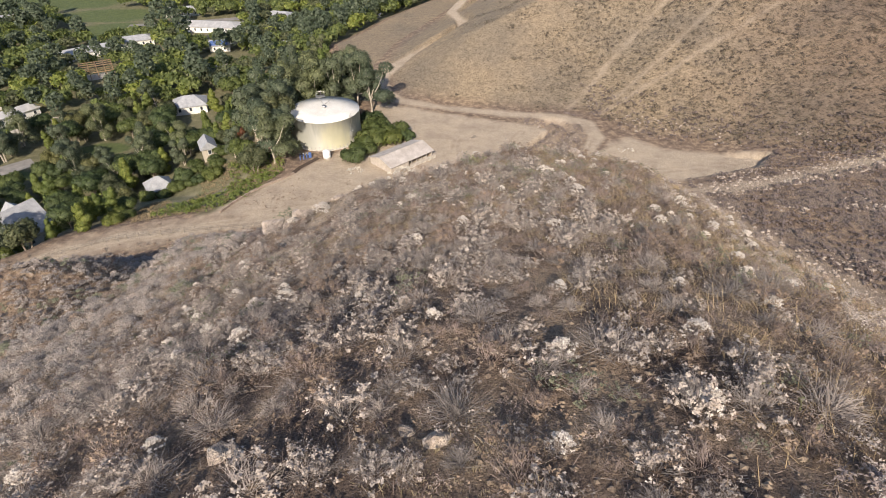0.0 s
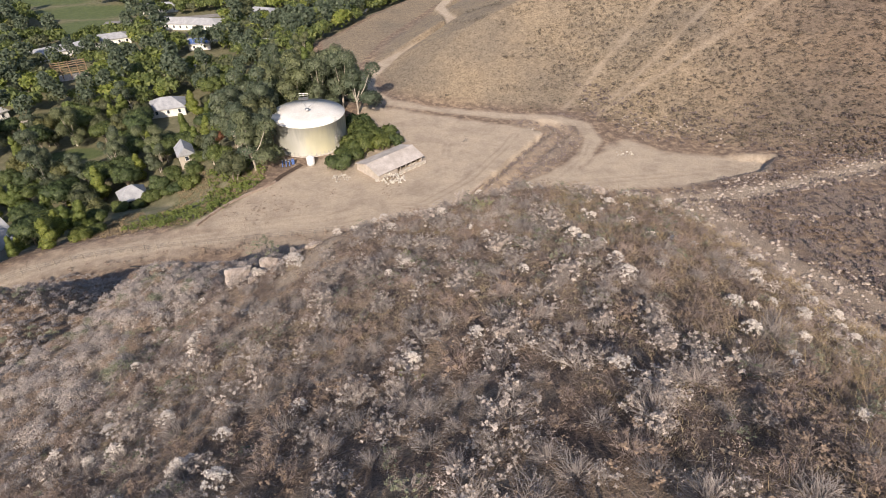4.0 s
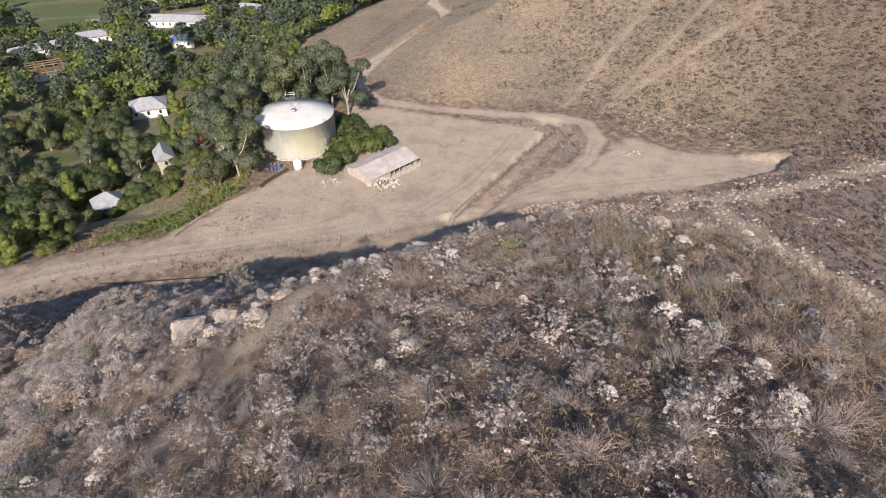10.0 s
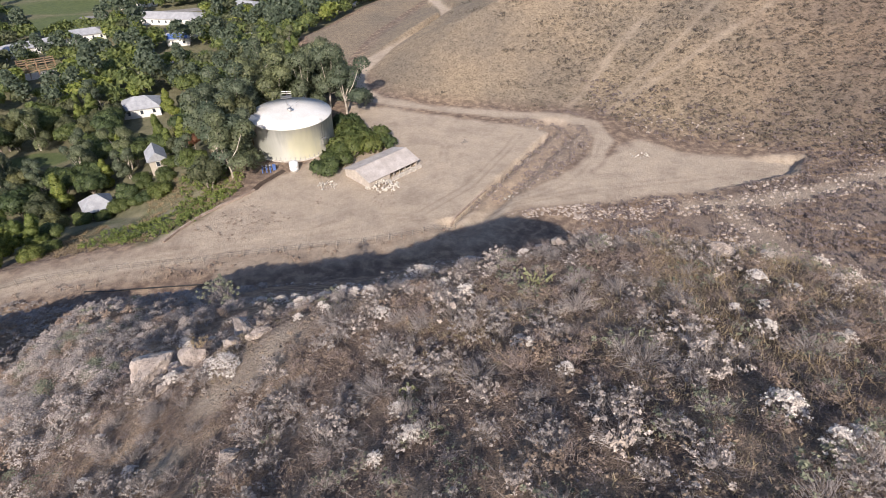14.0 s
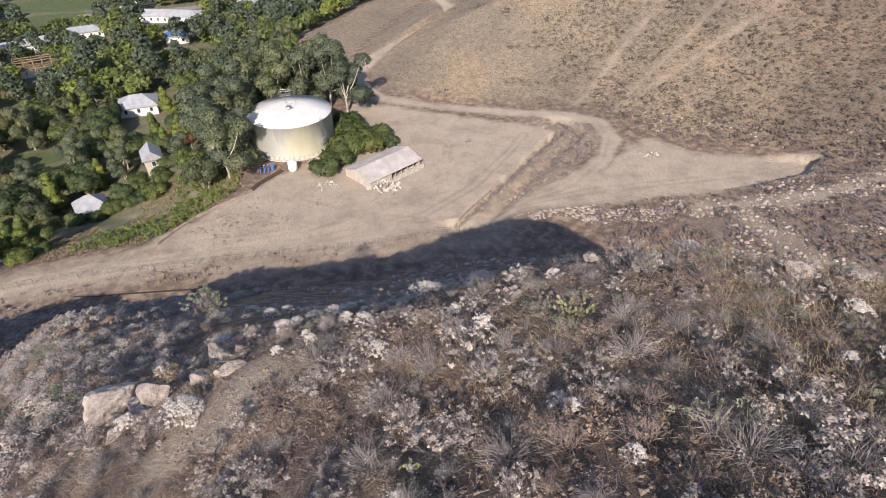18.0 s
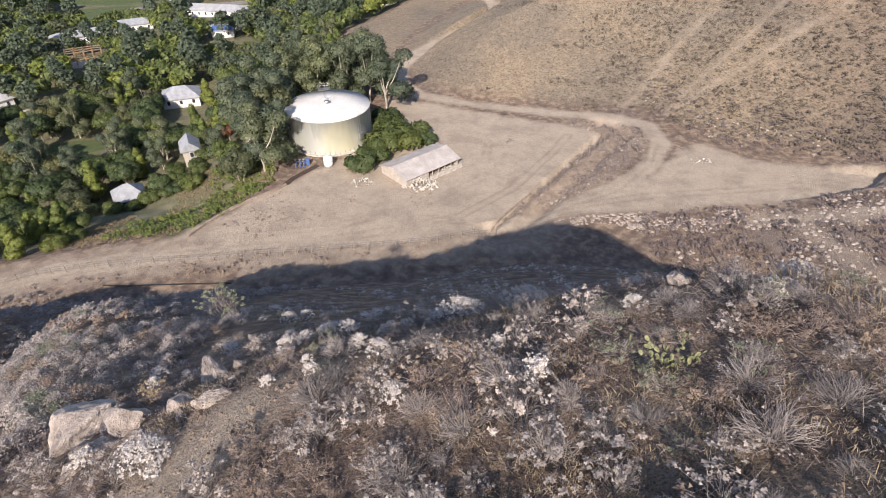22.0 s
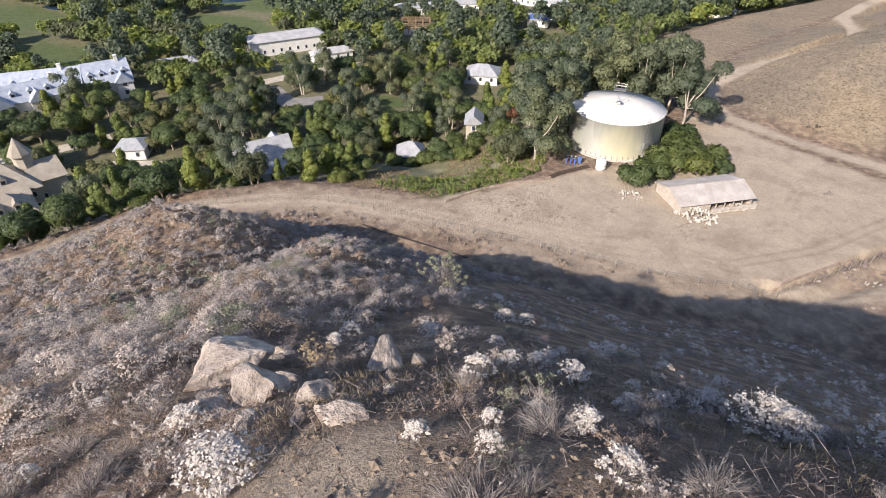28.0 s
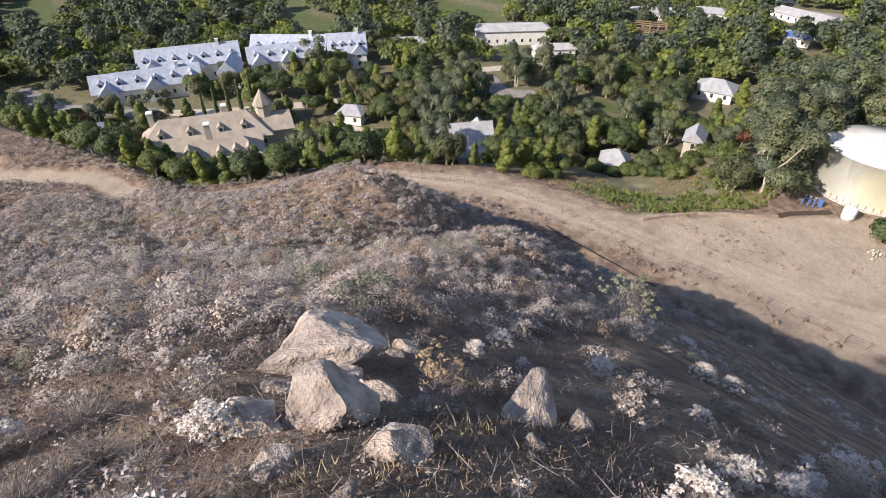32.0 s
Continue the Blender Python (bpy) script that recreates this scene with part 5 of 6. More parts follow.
def twiglets(seed, n, wide, tall, length, w):
    """Fine forked ends filling the outer half of a rounded bush about 1 m across."""
    rs = np.random.RandomState(seed)
    lobes = 9
    la, ll = rs.rand(lobes) * 6.283, 0.15 + 0.85 * rs.rand(lobes)
    pick = rs.randint(0, lobes, n)
    az, lift = la[pick] + rs.normal(size=n) * 0.5, np.clip(ll[pick] + 0.28 * rs.normal(size=n), 0.02, 1)
    out = np.stack([0.5 * wide * np.sqrt(1 - 0.97 * lift**2) * np.cos(az), 0.5 * wide * np.sqrt(1 - 0.97 * lift**2) * np.sin(az), tall * lift], 1)
    b = out * (0.62 + 0.42 * rs.rand(n, 1))
    a = b - out / (np.linalg.norm(out, axis=1, keepdims=True) + 1e-9) * length * (0.5 + rs.rand(n, 1)) + rs.normal(size=(n, 3)) * 0.05
    a[:, 2] = np.maximum(a[:, 2], -0.03)
    return blades(a, b, w, rs)


def join(*sets):
    vs, fs, k = [], [], 0
    for v, f in sets:
        vs.append(v)
        fs.append(f + k)
        k += len(v)
    return np.concatenate(vs), np.concatenate(fs)


def shrub_shape(seed, stems, heads, spread=1.0, tall=0.62, head_size=0.035, per_head=8, fine=1.0):
    """A dry shrub about 1 m across: thin forked twigs from one foot, and a lumpy dome of small head clusters."""
    rs = np.random.RandomState(seed)
    az, lift = rs.rand(stems) * 6.283, rs.rand(stems) ** 0.7
    wide = 0.5 * spread * np.sqrt(1 - 0.97 * lift**2)
    tips = np.stack([wide * np.cos(az), wide * np.sin(az), tall * (0.22 + 0.78 * lift)], 1) * (0.78 + 0.34 * rs.rand(stems, 1))
    foot = np.zeros((stems, 3)) + rs.normal(size=(stems, 3)) * 0.025
    foot[:, 2] = -0.05
    mid = foot + (tips - foot) * 0.5 + rs.normal(size=(stems, 3)) * 0.05 + np.array([0, 0, 0.03])
    side = mid + (tips - mid) * 0.9 + rs.normal(size=(stems, 3)) * 0.11
    side2 = tips + rs.normal(size=(stems, 3)) * 0.08 + np.array([0, 0, 0.04])
    k = fine
    twigs = join(prism_lines(foot, mid, 0.006 * k, 0.005 * k), prism_lines(mid, tips, 0.005 * k, 0.002 * k), prism_lines(mid, side, 0.004 * k, 0.0016 * k), prism_lines(mid * 0.35 + tips * 0.65, side2, 0.0035 * k, 0.0016 * k))
    if not heads:
        return twigs, None
    ends = np.concatenate([tips, side, side2])
    groups = max(1, heads // per_head)
    ends = ends[rs.randint(0, len(ends), groups)]
    c = np.repeat(ends, per_head, 0) + rs.normal(size=(groups * per_head, 3)) * np.array([0.026, 0.026, 0.017]) * spread
    nrm = 0.7 * rs.normal(size=c.shape) + np.array([0, 0, 1.0]) + ends.repeat(per_head, 0) * 1.5
    return twigs, leaves_at(c, nrm, head_size * (0.6 + 0.7 * rs.rand(len(c))), rs)


def dome(seed, count, size, tall=0.55, aspect=1.0):
    """The outer shape alone of a rounded shrub about 1 m across, in lumps of small clusters."""
    rs = np.random.RandomState(seed)
    lumps = max(5, count // 7)
    az, lift = rs.rand(lumps) * 6.283, np.sin(1.5708 * rs.rand(lumps) ** 0.8)
    wide = 0.48 * np.sqrt(1 - 0.995 * lift**2) * (0.7 + 0.4 * rs.rand(lumps))
    at = np.stack([wide * np.cos(az), wide * np.sin(az), tall * (0.1 + 0.85 * lift)], 1)
    at = at[np.arange(count) % lumps]
    c = at + rs.normal(size=at.shape) * np.array([0.07, 0.07, 0.045])
    nrm = at * 2 + np.array([0, 0, 0.7]) + 0.45 * rs.normal(size=at.shape)
    return leaves_at(c, nrm, size * (0.6 + 0.7 * rs.rand(count)), rs, aspect)


SHRUBS = {}
for kind, n, stems, heads, spread, tall, size, per, hm, tm, fill, reach in (
    ("white_buckwheat", 5, 20, 640, 1.0, 0.52, 0.019, 10, M_HEADS, M_GREYTWIG, 260, 0.16),
    ("rusty_buckwheat", 4, 12, 400, 1.0, 0.42, 0.018, 8, M_RUST, M_TWIG, 240, 0.15),
    ("bare_twig_shrub", 4, 14, 80, 1.05, 0.46, 0.012, 4, M_HEADS, M_GREYTWIG, 440, 0.24),
    ("grey_sagebrush", 4, 12, 420, 0.95, 0.42, 0.018, 9, M_SAGE, M_GREYTWIG, 220, 0.15),
):
    SHRUBS[kind] = []
    for i in range(n):
        tw, hd = shrub_shape(200 + 31 * i + stems, stems, heads, spread, tall, size, per, 0.7)
        tw = join(tw, twiglets(700 + 13 * i + stems, fill, spread, tall, reach, 0.0036))
        SHRUBS[kind].append((mesh_of("twigs", *tw, tm), mesh_of("crown", *hd, hm)))
SHRUB_WORDS = {
    "white_buckwheat": "dried grey buckwheat shrub with whitish flower heads",
    "rusty_buckwheat": "dried brown buckwheat shrub with rusty flower heads",
    "bare_twig_shrub": "leafless shrub of tangled grey-brown twigs",
    "grey_sagebrush": "low grey-green sagebrush on dry soil",
}


def shrub(kind, x, y, size, seed, label=""):
    rs = np.random.RandomState(seed)
    tw, hd = SHRUBS[kind][rs.randint(len(SHRUBS[kind]))]
    m = pose(x, y, ground_at(x, y), rs.normal() * 5 - 10, rs.normal() * 5, 0) @ pose(0, 0, 0, 0, 0, rs.rand() * 360) @ Matrix.Diagonal((size, size, size * (0.8 + 0.4 * rs.rand()), 1))
    t = new(kind, tw)
    t.matrix_world = m
    tagged(t, label or SHRUB_WORDS[kind], "shrub", group="dry hill shrubs")
    h = new("flower_crown" if kind != "bare_twig_shrub" else "twig_mass", hd)
    h.parent = t
    h["kind"] = "stuff"


ROCKS = [(-14.0, 38.9, 2.0, 1), (-11.2, 37.9, 1.5, 2), (-12.9, 38.9, 0.8, 3), (-12.05, 39.2, 0.72, 4), (-9.65, 38.25, 0.85, 5), (-10.5, 41.6, 1.35, 6), (-9.7, 42.0, 0.5, 7), (-11.5, 36.9, 0.95, 8), (-12.9, 37.7, 0.65, 9), (-10.1, 36.8, 0.55, 3), (-8.85, 37.15, 0.36, 6), (-8.0, 37.4, 0.78, 4), (-15.1, 41.6, 0.75, 8), (-14.6, 41.0, 0.5, 9), (-12.0, 36.3, 0.6, 1), (-6.9, 30.3, 0.6, 1), (-9.2, 40.2, 0.4, 2), (-4.3, 6.5, 0.5, 5), (-3.9, 6.4, 0.42, 6), (-0.7, 6.6, 0.3, 7), (-0.1, 6.3, 0.5, 8), (-60.2, 64.5, 1.6, 1), (-59, 66, 1.0, 4), (-52.8, 53.7, 0.9, 2), (-49.4, 48.3, 0.7, 9), (4.2, 39.6, 0.7, 5), (6.2, 38.2, 0.6, 6), (9.5, 37, 0.8, 7), (16, 52, 1.2, 3), (15, 50.5, 0.8, 8)]
CACTI = [(2.3, 35.3, 0.85, 60), (3.9, 45.2, 0.9, 13), (-1.6, 30.9, 0.85, 15), (6.3, 6.4, 0.7, 7), (-1.1, 19.2, 0.8, 10), (2.2, 38.3, 0.6, 6)]
rs = np.random.RandomState(5)
spots = []
for gx in np.arange(-17, 17.5, 0.93):
    for gy in np.arange(2.5, 52, 0.93):
        x, y = gx + rs.uniform(-0.45, 0.45), gy + rs.uniform(-0.45, 0.45)
        if any(math.hypot(x - bx, y - by) < r for bx, by, r in BARE_SPOTS) or any(math.hypot(x - bx, y - by) < 0.55 * r + 0.4 for bx, by, r, _ in ROCKS) or any(math.hypot(x - bx, y - by) < 0.55 for bx, by, _, _ in CACTI):
            continue
        if y > 37.5 + 0.15 * abs(x + 2) - 0.25 * min(x + 8, 0) and rs.rand() < 0.78:
            continue
        spots.append((x, y, float(value_noise(np.array([x]), np.array([y]), 5.0)[0]), rs.rand(), rs.rand()))
spots.sort(key=lambda q: math.hypot(q[0] + 2, (q[1] - 24) * 0.55))
count = {k: 0 for k in SHRUBS}
left_over = []
for i, (x, y, nz, a, s) in enumerate(spots):
    a2 = a + nz * 0.7
    k = "bare_twig_shrub" if a2 < 0.3 else "rusty_buckwheat" if a2 < 0.5 else "white_buckwheat" if a2 < 0.86 else "grey_sagebrush"
    if y > 40 and k == "rusty_buckwheat":
        k = "bare_twig_shrub"
    if x > 6.5 and y < 34 and k == "white_buckwheat" and a < 0.7:
        k = "rusty_buckwheat"
    if count[k] < 295:
        count[k] += 1
        shrub(k, x, y, (0.65 + 0.75 * s * s + 0.15 * s) * (0.85 if k == "grey_sagebrush" else 1.0), i)
    else:
        left_over.append((x, y))
# compact pale bushes standing clear of the dark soil
SILVER = []
for i, (groups, wide, tall) in enumerate(((64, 0.9, 0.58), (80, 0.95, 0.52), (52, 0.8, 0.62), (120, 1.0, 0.55))):
    r = np.random.RandomState(500 + i)
    tw, _ = shrub_shape(500 + i, 14, 0, wide, tall, fine=0.8)
    tw = join(tw, twiglets(540 + i, 220, wide, tall * 0.9, 0.16, 0.0034))
    az, lift = r.rand(groups) * 6.283, np.sin(0.35 + 1.22 * r.rand(groups) ** 0.8)
    rad = 0.5 * wide * np.sqrt(1 - 0.98 * lift**2) * (0.75 + 0.35 * r.rand(groups))
    at = np.stack([rad * np.cos(az), rad * np.sin(az), tall * lift], 1)
    per = 15
    c = np.repeat(at, per, 0) + r.normal(size=(groups * per, 3)) * np.array([0.028, 0.028, 0.018])
    size = 0.02 if i < 3 else 0.016
    hd = leaves_at(c, 0.6 * r.normal(size=c.shape) + np.array([0, 0, 0.8]) + 1.6 * np.repeat(at, per, 0), size * (0.6 + 0.7 * r.rand(len(c))), r)
    SILVER.append((mesh_of("twigs", *tw, M_GREYTWIG), mesh_of("crown", *hd, M_SILVER)))


def silver_bush(x, y, size, i, label="compact buckwheat bush crowned with whitish flower heads"):
    tw, hd = SILVER[3 if size > 1.15 else i % 3]
    t = new("silver_buckwheat", tw)
    t.matrix_world = pose(x, y, ground_at(x, y), -12, 3 * (i % 5) - 6, 77 * i) @ Matrix.Scale(size, 4)
    tagged(t, label, "shrub", group="dry hill shrubs")
    h = new("flower_crown", hd)
    h.parent = t
    h["kind"] = "stuff"


BUSHES = [(-7.0, 40.5, 1.05), (-7.2, 42.9, 0.9), (-6.6, 43.3, 0.9), (-5.4, 42.2, 1.1), (-1.6, 42.2, 1.6), (-1.1, 42.0, 1.2), (-5.5, 38.2, 0.5), (-5.2, 39.3, 0.4), (-4.3, 38.9, 0.85), (-3.5, 37.5, 0.85), (-3.9, 41.3, 0.7), (-2.7, 44.2, 0.6), (-8.2, 38.9, 0.4), (-13.3, 47.9, 1.2), (-12.6, 54.2, 1.3), (-11.6, 55.0, 1.2), (-5.2, 37.5, 0.5), (-6.3, 37.2, 0.6), (-8.9, 35.5, 1.5), (-11.5, 36.4, 1.0), (-2.3, 45.4, 1.2), (-6.7, 44.4, 0.9), (-2.9, 35.8, 0.8), (0.9, 43.6, 1.7), (2.4, 37.4, 0.8), (4.1, 42.0, 0.7), (9.5, 42.4, 1.7), (8.4, 41.3, 1.5), (-9.4, 46.5, 0.8), (5.4, 37.6, 0.8), (-0.6, 37.2, 0.6), (-16.2, 46, 1.1), (-14.6, 43.5, 1.0)]
for i, (x, y, s) in enumerate(BUSHES):
    silver_bush(x, y, s, i, "large buckwheat bush crowned with dense whitish flower heads" if s > 1.15 else "compact buckwheat bush crowned with whitish flower heads")
r = np.random.RandomState(77)
n = 0
while n < 130:
    x, y = r.uniform(-16.5, 16.5), r.uniform(4, 50)
    if value_noise(x, y, 6) + 0.5 * r.rand() > 0.12 and not any(math.hypot(x - q[0], y - q[1]) < q[2] + 0.3 for q in BARE_SPOTS + [(bx, by, bs) for bx, by, bs in BUSHES if y > 36] + [(q[0], q[1], 0.55 * q[2] + 0.3) for q in ROCKS]):
        silver_bush(x, y, 0.5 + 0.5 * r.rand(), n)
        n += 1
for i, (x, y, s) in enumerate(((-2.5, 45.2, 1.2), (-3.6, 40.9, 1.0), (-5.9, 52.0, 1.3), (-4.6, 38.3, 1.2), (-2.4, 37.9, 1.1), (0.4, 38.4, 1.2), (8.5, 42.0, 1.9))):
    shrub("bare_twig_shrub", x, y, s, 1300 + i)

# the rest of the hill's cover, joined
rs = np.random.RandomState(9)


def hill_cover(n, box_, keep):
    x, y = rs.uniform(box_[0], box_[1], n), rs.uniform(box_[2], box_[3], n)
    z = height(x, y)
    ok = keep(x, y, z)
    return x[ok], y[ok]


def jitter_grid(x0, x1, y0, y1, step, keep):
    gx, gy = np.meshgrid(np.arange(x0, x1, step), np.arange(y0, y1, step))
    x, y = gx.ravel() + rs.uniform(-0.48, 0.48, gx.size) * step, gy.ravel() + rs.uniform(-0.48, 0.48, gx.size) * step
    ok = keep(x, y)
    return x[ok], y[ok]


def cover(x, y, mixes, label, count, size, lo, hi, tall=0.55, kinds=3):
    """Shares the places out among several sorts of shrub and joins each sort."""
    pick = rs.rand(len(x)) + 0.55 * value_noise(x, y, 6)
    edge = np.quantile(pick, np.cumsum([0] + [m[2] for m in mixes]).clip(0, 1))
    for (nm, mat, _), a, b in zip(mixes, edge, edge[1:]):
        sel = np.where((pick >= a) & (pick <= b))[0]
        for q in range(kinds):
            k = sel[q::kinds]
            if len(k):
                scattered(nm, label, "shrubs", dome(len(x) + 7 * q, count, size * (1.7 if mat in (M_TWIG, M_GREYTWIG) else 1.0), tall, 0.28 if mat in (M_TWIG, M_GREYTWIG) else 0.8), x[k], y[k], lo + (hi - lo) * rs.rand(len(k)) ** 1.6, rs, mat, 0.03)


MIX = [("far_twig_shrubs", M_GREYTWIG, 0.34), ("far_rusty_buckwheat", M_RUST, 0.15), ("far_buckwheat", M_HEADS, 0.45), ("far_sagebrush", M_SAGE, 0.06)]
LABEL = "dried grey and brown shrubs covering the hill flanks"
middle = lambda x, y: (np.abs(x) < 17.2) & (y > 2) & (y < 52)
off_road = lambda x, y: (line_dist(x, y, ROAD)[0] > 3.4 + 1.5 * value_noise(x, y, 4)) & ((height(x, y) > 0.5) | ((x < -38) & (line_dist(x, y, ROAD)[0] > 5.2)) | (x < -92)) & ~inside(x, y, BRINK + [(-2500, 2400), (-2500, -90)])
seen = lambda x, y: y > np.where(x < -95, 4, np.where(x < 0, np.minimum(-0.55 * x - 4, 24), 0.75 * x - 8))
by_eye = lambda x, y: np.hypot(x + 6, y - 38)
# the sunny left flank: near, then far
cover(*jitter_grid(-42, -16.6, 8, 58, 1.0, lambda x, y: seen(x, y) & off_road(x, y) & (by_eye(x, y) < 33) & (value_noise(x, y, 5) > -0.4)), MIX, LABEL, 400, 0.026, 0.75, 1.75, 0.62)
cover(*jitter_grid(-150, -16.6, 6, 92, 1.15, lambda x, y: seen(x, y) & off_road(x, y) & (by_eye(x, y) >= 33) & ~((x > -26) & (y > 60)) & (value_noise(x, y, 7) > -0.42)), MIX, LABEL, 125, 0.05, 0.85, 1.9, 0.62)
# the shaded face and the right-hand shoulder
cover(*jitter_grid(-26, 46, 50, 104, 1.16, lambda x, y: off_road(x, y) & ~middle(x, y) & (value_noise(x, y, 4) > -0.05)), [("shade_twig_shrubs", M_TWIG, 0.3), ("shade_sagebrush", M_SAGE, 0.1), ("shade_buckwheat", M_HEADS, 0.35), ("shade_silver", M_SILVER, 0.25)], "low rounded grey shrubs over the steep shaded face", 110, 0.038, 0.5, 1.25, 0.42)
cover(*jitter_grid(16, 52, 4, 62, 1.05, lambda x, y: seen(x, y) & off_road(x, y) & ~middle(x, y) & (y < 50 + 0.2 * x) & (value_noise(x, y, 5) > -0.32)), [("shoulder_twig_shrubs", M_TWIG, 0.45), ("shoulder_rusty_shrubs", M_RUST, 0.35), ("shoulder_buckwheat", M_HEADS, 0.2)], "dry brown and grey shrubs on the shoulder of the hill", 120, 0.036, 0.6, 1.4, 0.45)
x, y = np.array([p[0] for p in left_over] + [0.0]), np.array([p[1] for p in left_over] + [60.0])
cover(x, y, [("hill_twig_shrubs", M_TWIG, 0.45), ("hill_buckwheat", M_HEADS, 0.55)], "dried buckwheat between the larger shrubs", 200, 0.025, 0.6, 1.2)


# low mats between the shrubs
cover(*jitter_grid(-17, 17, 3, 51, 0.56, lambda x, y: (value_noise(x, y, 3.5) > np.where(y > 37.5 - 0.3 * np.minimum(x + 8, 0), 0.22, -0.28)) & np.all([np.hypot(x - q[0], y - q[1]) > q[2] * 0.9 for q in BARE_SPOTS], axis=0)), [("mat_twigs", M_TWIG, 0.5), ("mat_rust", M_RUST, 0.3), ("mat_litter", M_LITTER, 0.2)], "low dead mats of grey and brown stems on the soil", 44, 0.022, 0.45, 0.95, 0.3)


# straw and litter
def grass_base(seed, count, tall, lean=0.35, w=0.008, spread=0.12):
    r = np.random.RandomState(seed)
    a = np.concatenate([r.normal(size=(count, 2)) * spread, np.full((count, 1), -0.03)], 1)
    b = a + np.concatenate([r.normal(size=(count, 2)) * lean * tall, tall * (0.6 + 0.5 * r.rand(count, 1))], 1)
    return blades(a, b, w, r)


x, y = hill_cover(15000, (-17, 17, 3, 50), lambda x, y, z: value_noise(x, y, 4) > -0.2)
scattered("low_thatch", "low grey-brown thatch of dead stems between shrubs", "litter", grass_base(1, 10, 0.11, 0.9, 0.0035), x, y, 0.8 + 0.9 * rs.rand(len(x)), rs, M_TWIG)
x, y = hill_cover(13000, (3, 42, 2, 62), lambda x, y, z: (value_noise(x, y, 7) > -0.2) & (x > 5 + 5 * value_noise(x, y, 5)))
scattered("golden_grass", "dry golden grass on the shoulder of the hill", "grass", grass_base(2, 16, 0.24, 0.6, 0.005, 0.2), x, y, 0.7 + 0.9 * rs.rand(len(x)), rs, M_GRASS)
x, y = hill_cover(7000, (-16, 16, 2, 46), lambda x, y, z: np.ones_like(x, bool))
scattered("fallen_twigs", "fallen grey twigs and stems lying on the soil", "litter", grass_base(3, 6, 0.06, 2.6, 0.0045), x, y, 0.8 + 0.8 * rs.rand(len(x)), rs, M_GREYTWIG)
x, y = hill_cover(5000, (-18, 18, 2, 50), lambda x, y, z: np.ones_like(x, bool))
scattered("dark_litter", "dark dead stems and litter lying on the soil", "litter", grass_base(4, 6, 0.06, 2.5, 0.007), x, y, 0.8 + 0.9 * rs.rand(len(x)), rs, M_LITTER)
# clods and crumbs of dry soil
clod_rs = np.random.RandomState(14)
clod = (np.array([[1, 0, 0], [0, 1, 0], [-1, 0, 0], [0, -1, 0], [0, 0, 0.75], [0, 0, -0.5]], float) * (0.7 + 0.6 * clod_rs.rand(6, 1)), np.array([[0, 1, 4], [1, 2, 4], [2, 3, 4], [3, 0, 4], [1, 0, 5], [2, 1, 5], [3, 2, 5], [0, 3, 5]]))
x, y = hill_cover(34000, (-17, 17, 2, 50), lambda x, y, z: value_noise(x, y, 5) + 0.6 * value_noise(x, y, 1.3) > -0.15)
scattered("soil_clods", "crumbling clods of dry tan soil between the shrubs", "soil", clod, x, y, 0.02 + 0.07 * rs.rand(len(x)) ** 2.5, rs, M_CLOD, -0.005)
# cushions of short straw-coloured tufts in open patches
x, y = hill_cover(26000, (-14, 17, 2, 42), lambda x, y, z: value_noise(x + 3, y, 4.5) > 0.1)
scattered("straw_tufts", "cushions of short straw-coloured tufts in open patches", "grass", grass_base(5, 11, 0.12, 0.45, 0.008, 0.06), x, y, 0.7 + 0.8 * rs.rand(len(x)), rs, M_STRAW)
# a golden-topped bush beside the boulders
GOLD = mesh_of("crown", *shrub_shape(411, 24, 420, 1.0, 0.7, 0.02, 8)[1], M_GRASS)
b = new("golden_buckwheat", SHRUBS["rusty_buckwheat"][0][0])
b.matrix_world = pose(-12.4, 40.7, ground_at(-12.4, 40.7)) @ Matrix.Scale(1.4, 4)
tagged(b, "large buckwheat with golden brown tops among boulders", "shrub", group="dry hill shrubs")
new("flower_crown", GOLD).parent = b

# ---- boulders ----
ROCK_MESH = {i: rock_mesh("boulder", 40 + i, 0.2, 0.72, 4) for i in range(1, 10)}
for x, y, s, i in ROCKS:
    b = new("boulder", ROCK_MESH[i])
    lift = 0.2 if s > 1.9 else 0.12 if s > 0.9 else 0.08
    b.matrix_world = pose(x, y, ground_at(x, y) + lift * s, -14, 8, 47 * i + 10 * s) @ Matrix.Diagonal((s * 1.45, s * 1.1, s * 1.15, 1))
    tagged(b, "large flat-faced pinkish granite boulder half sunk in the slope" if s > 1.9 else "weathered pale granite boulder half sunk in the slope" if s > 0.9 else "small pale granite stone on the slope", "boulder", "hill boulders")


# ---- cacti ----
def pad_mesh():
    bm = bmesh.new()
    bmesh.ops.create_uvsphere(bm, u_segments=10, v_segments=7, radius=0.5)
    for v in bm.verts:
        h = v.co.z + 0.5
        v.co = Vector((v.co.x * 0.74 * (0.75 + 0.4 * h), v.co.y * 0.16, h))
    me = bpy.data.meshes.new("pad")
    bm.to_mesh(me)
    bm.free()
    me.materials.append(M_CACTUS)
    me.polygons.foreach_set("use_smooth", np.full(len(me.polygons), True))
    return me


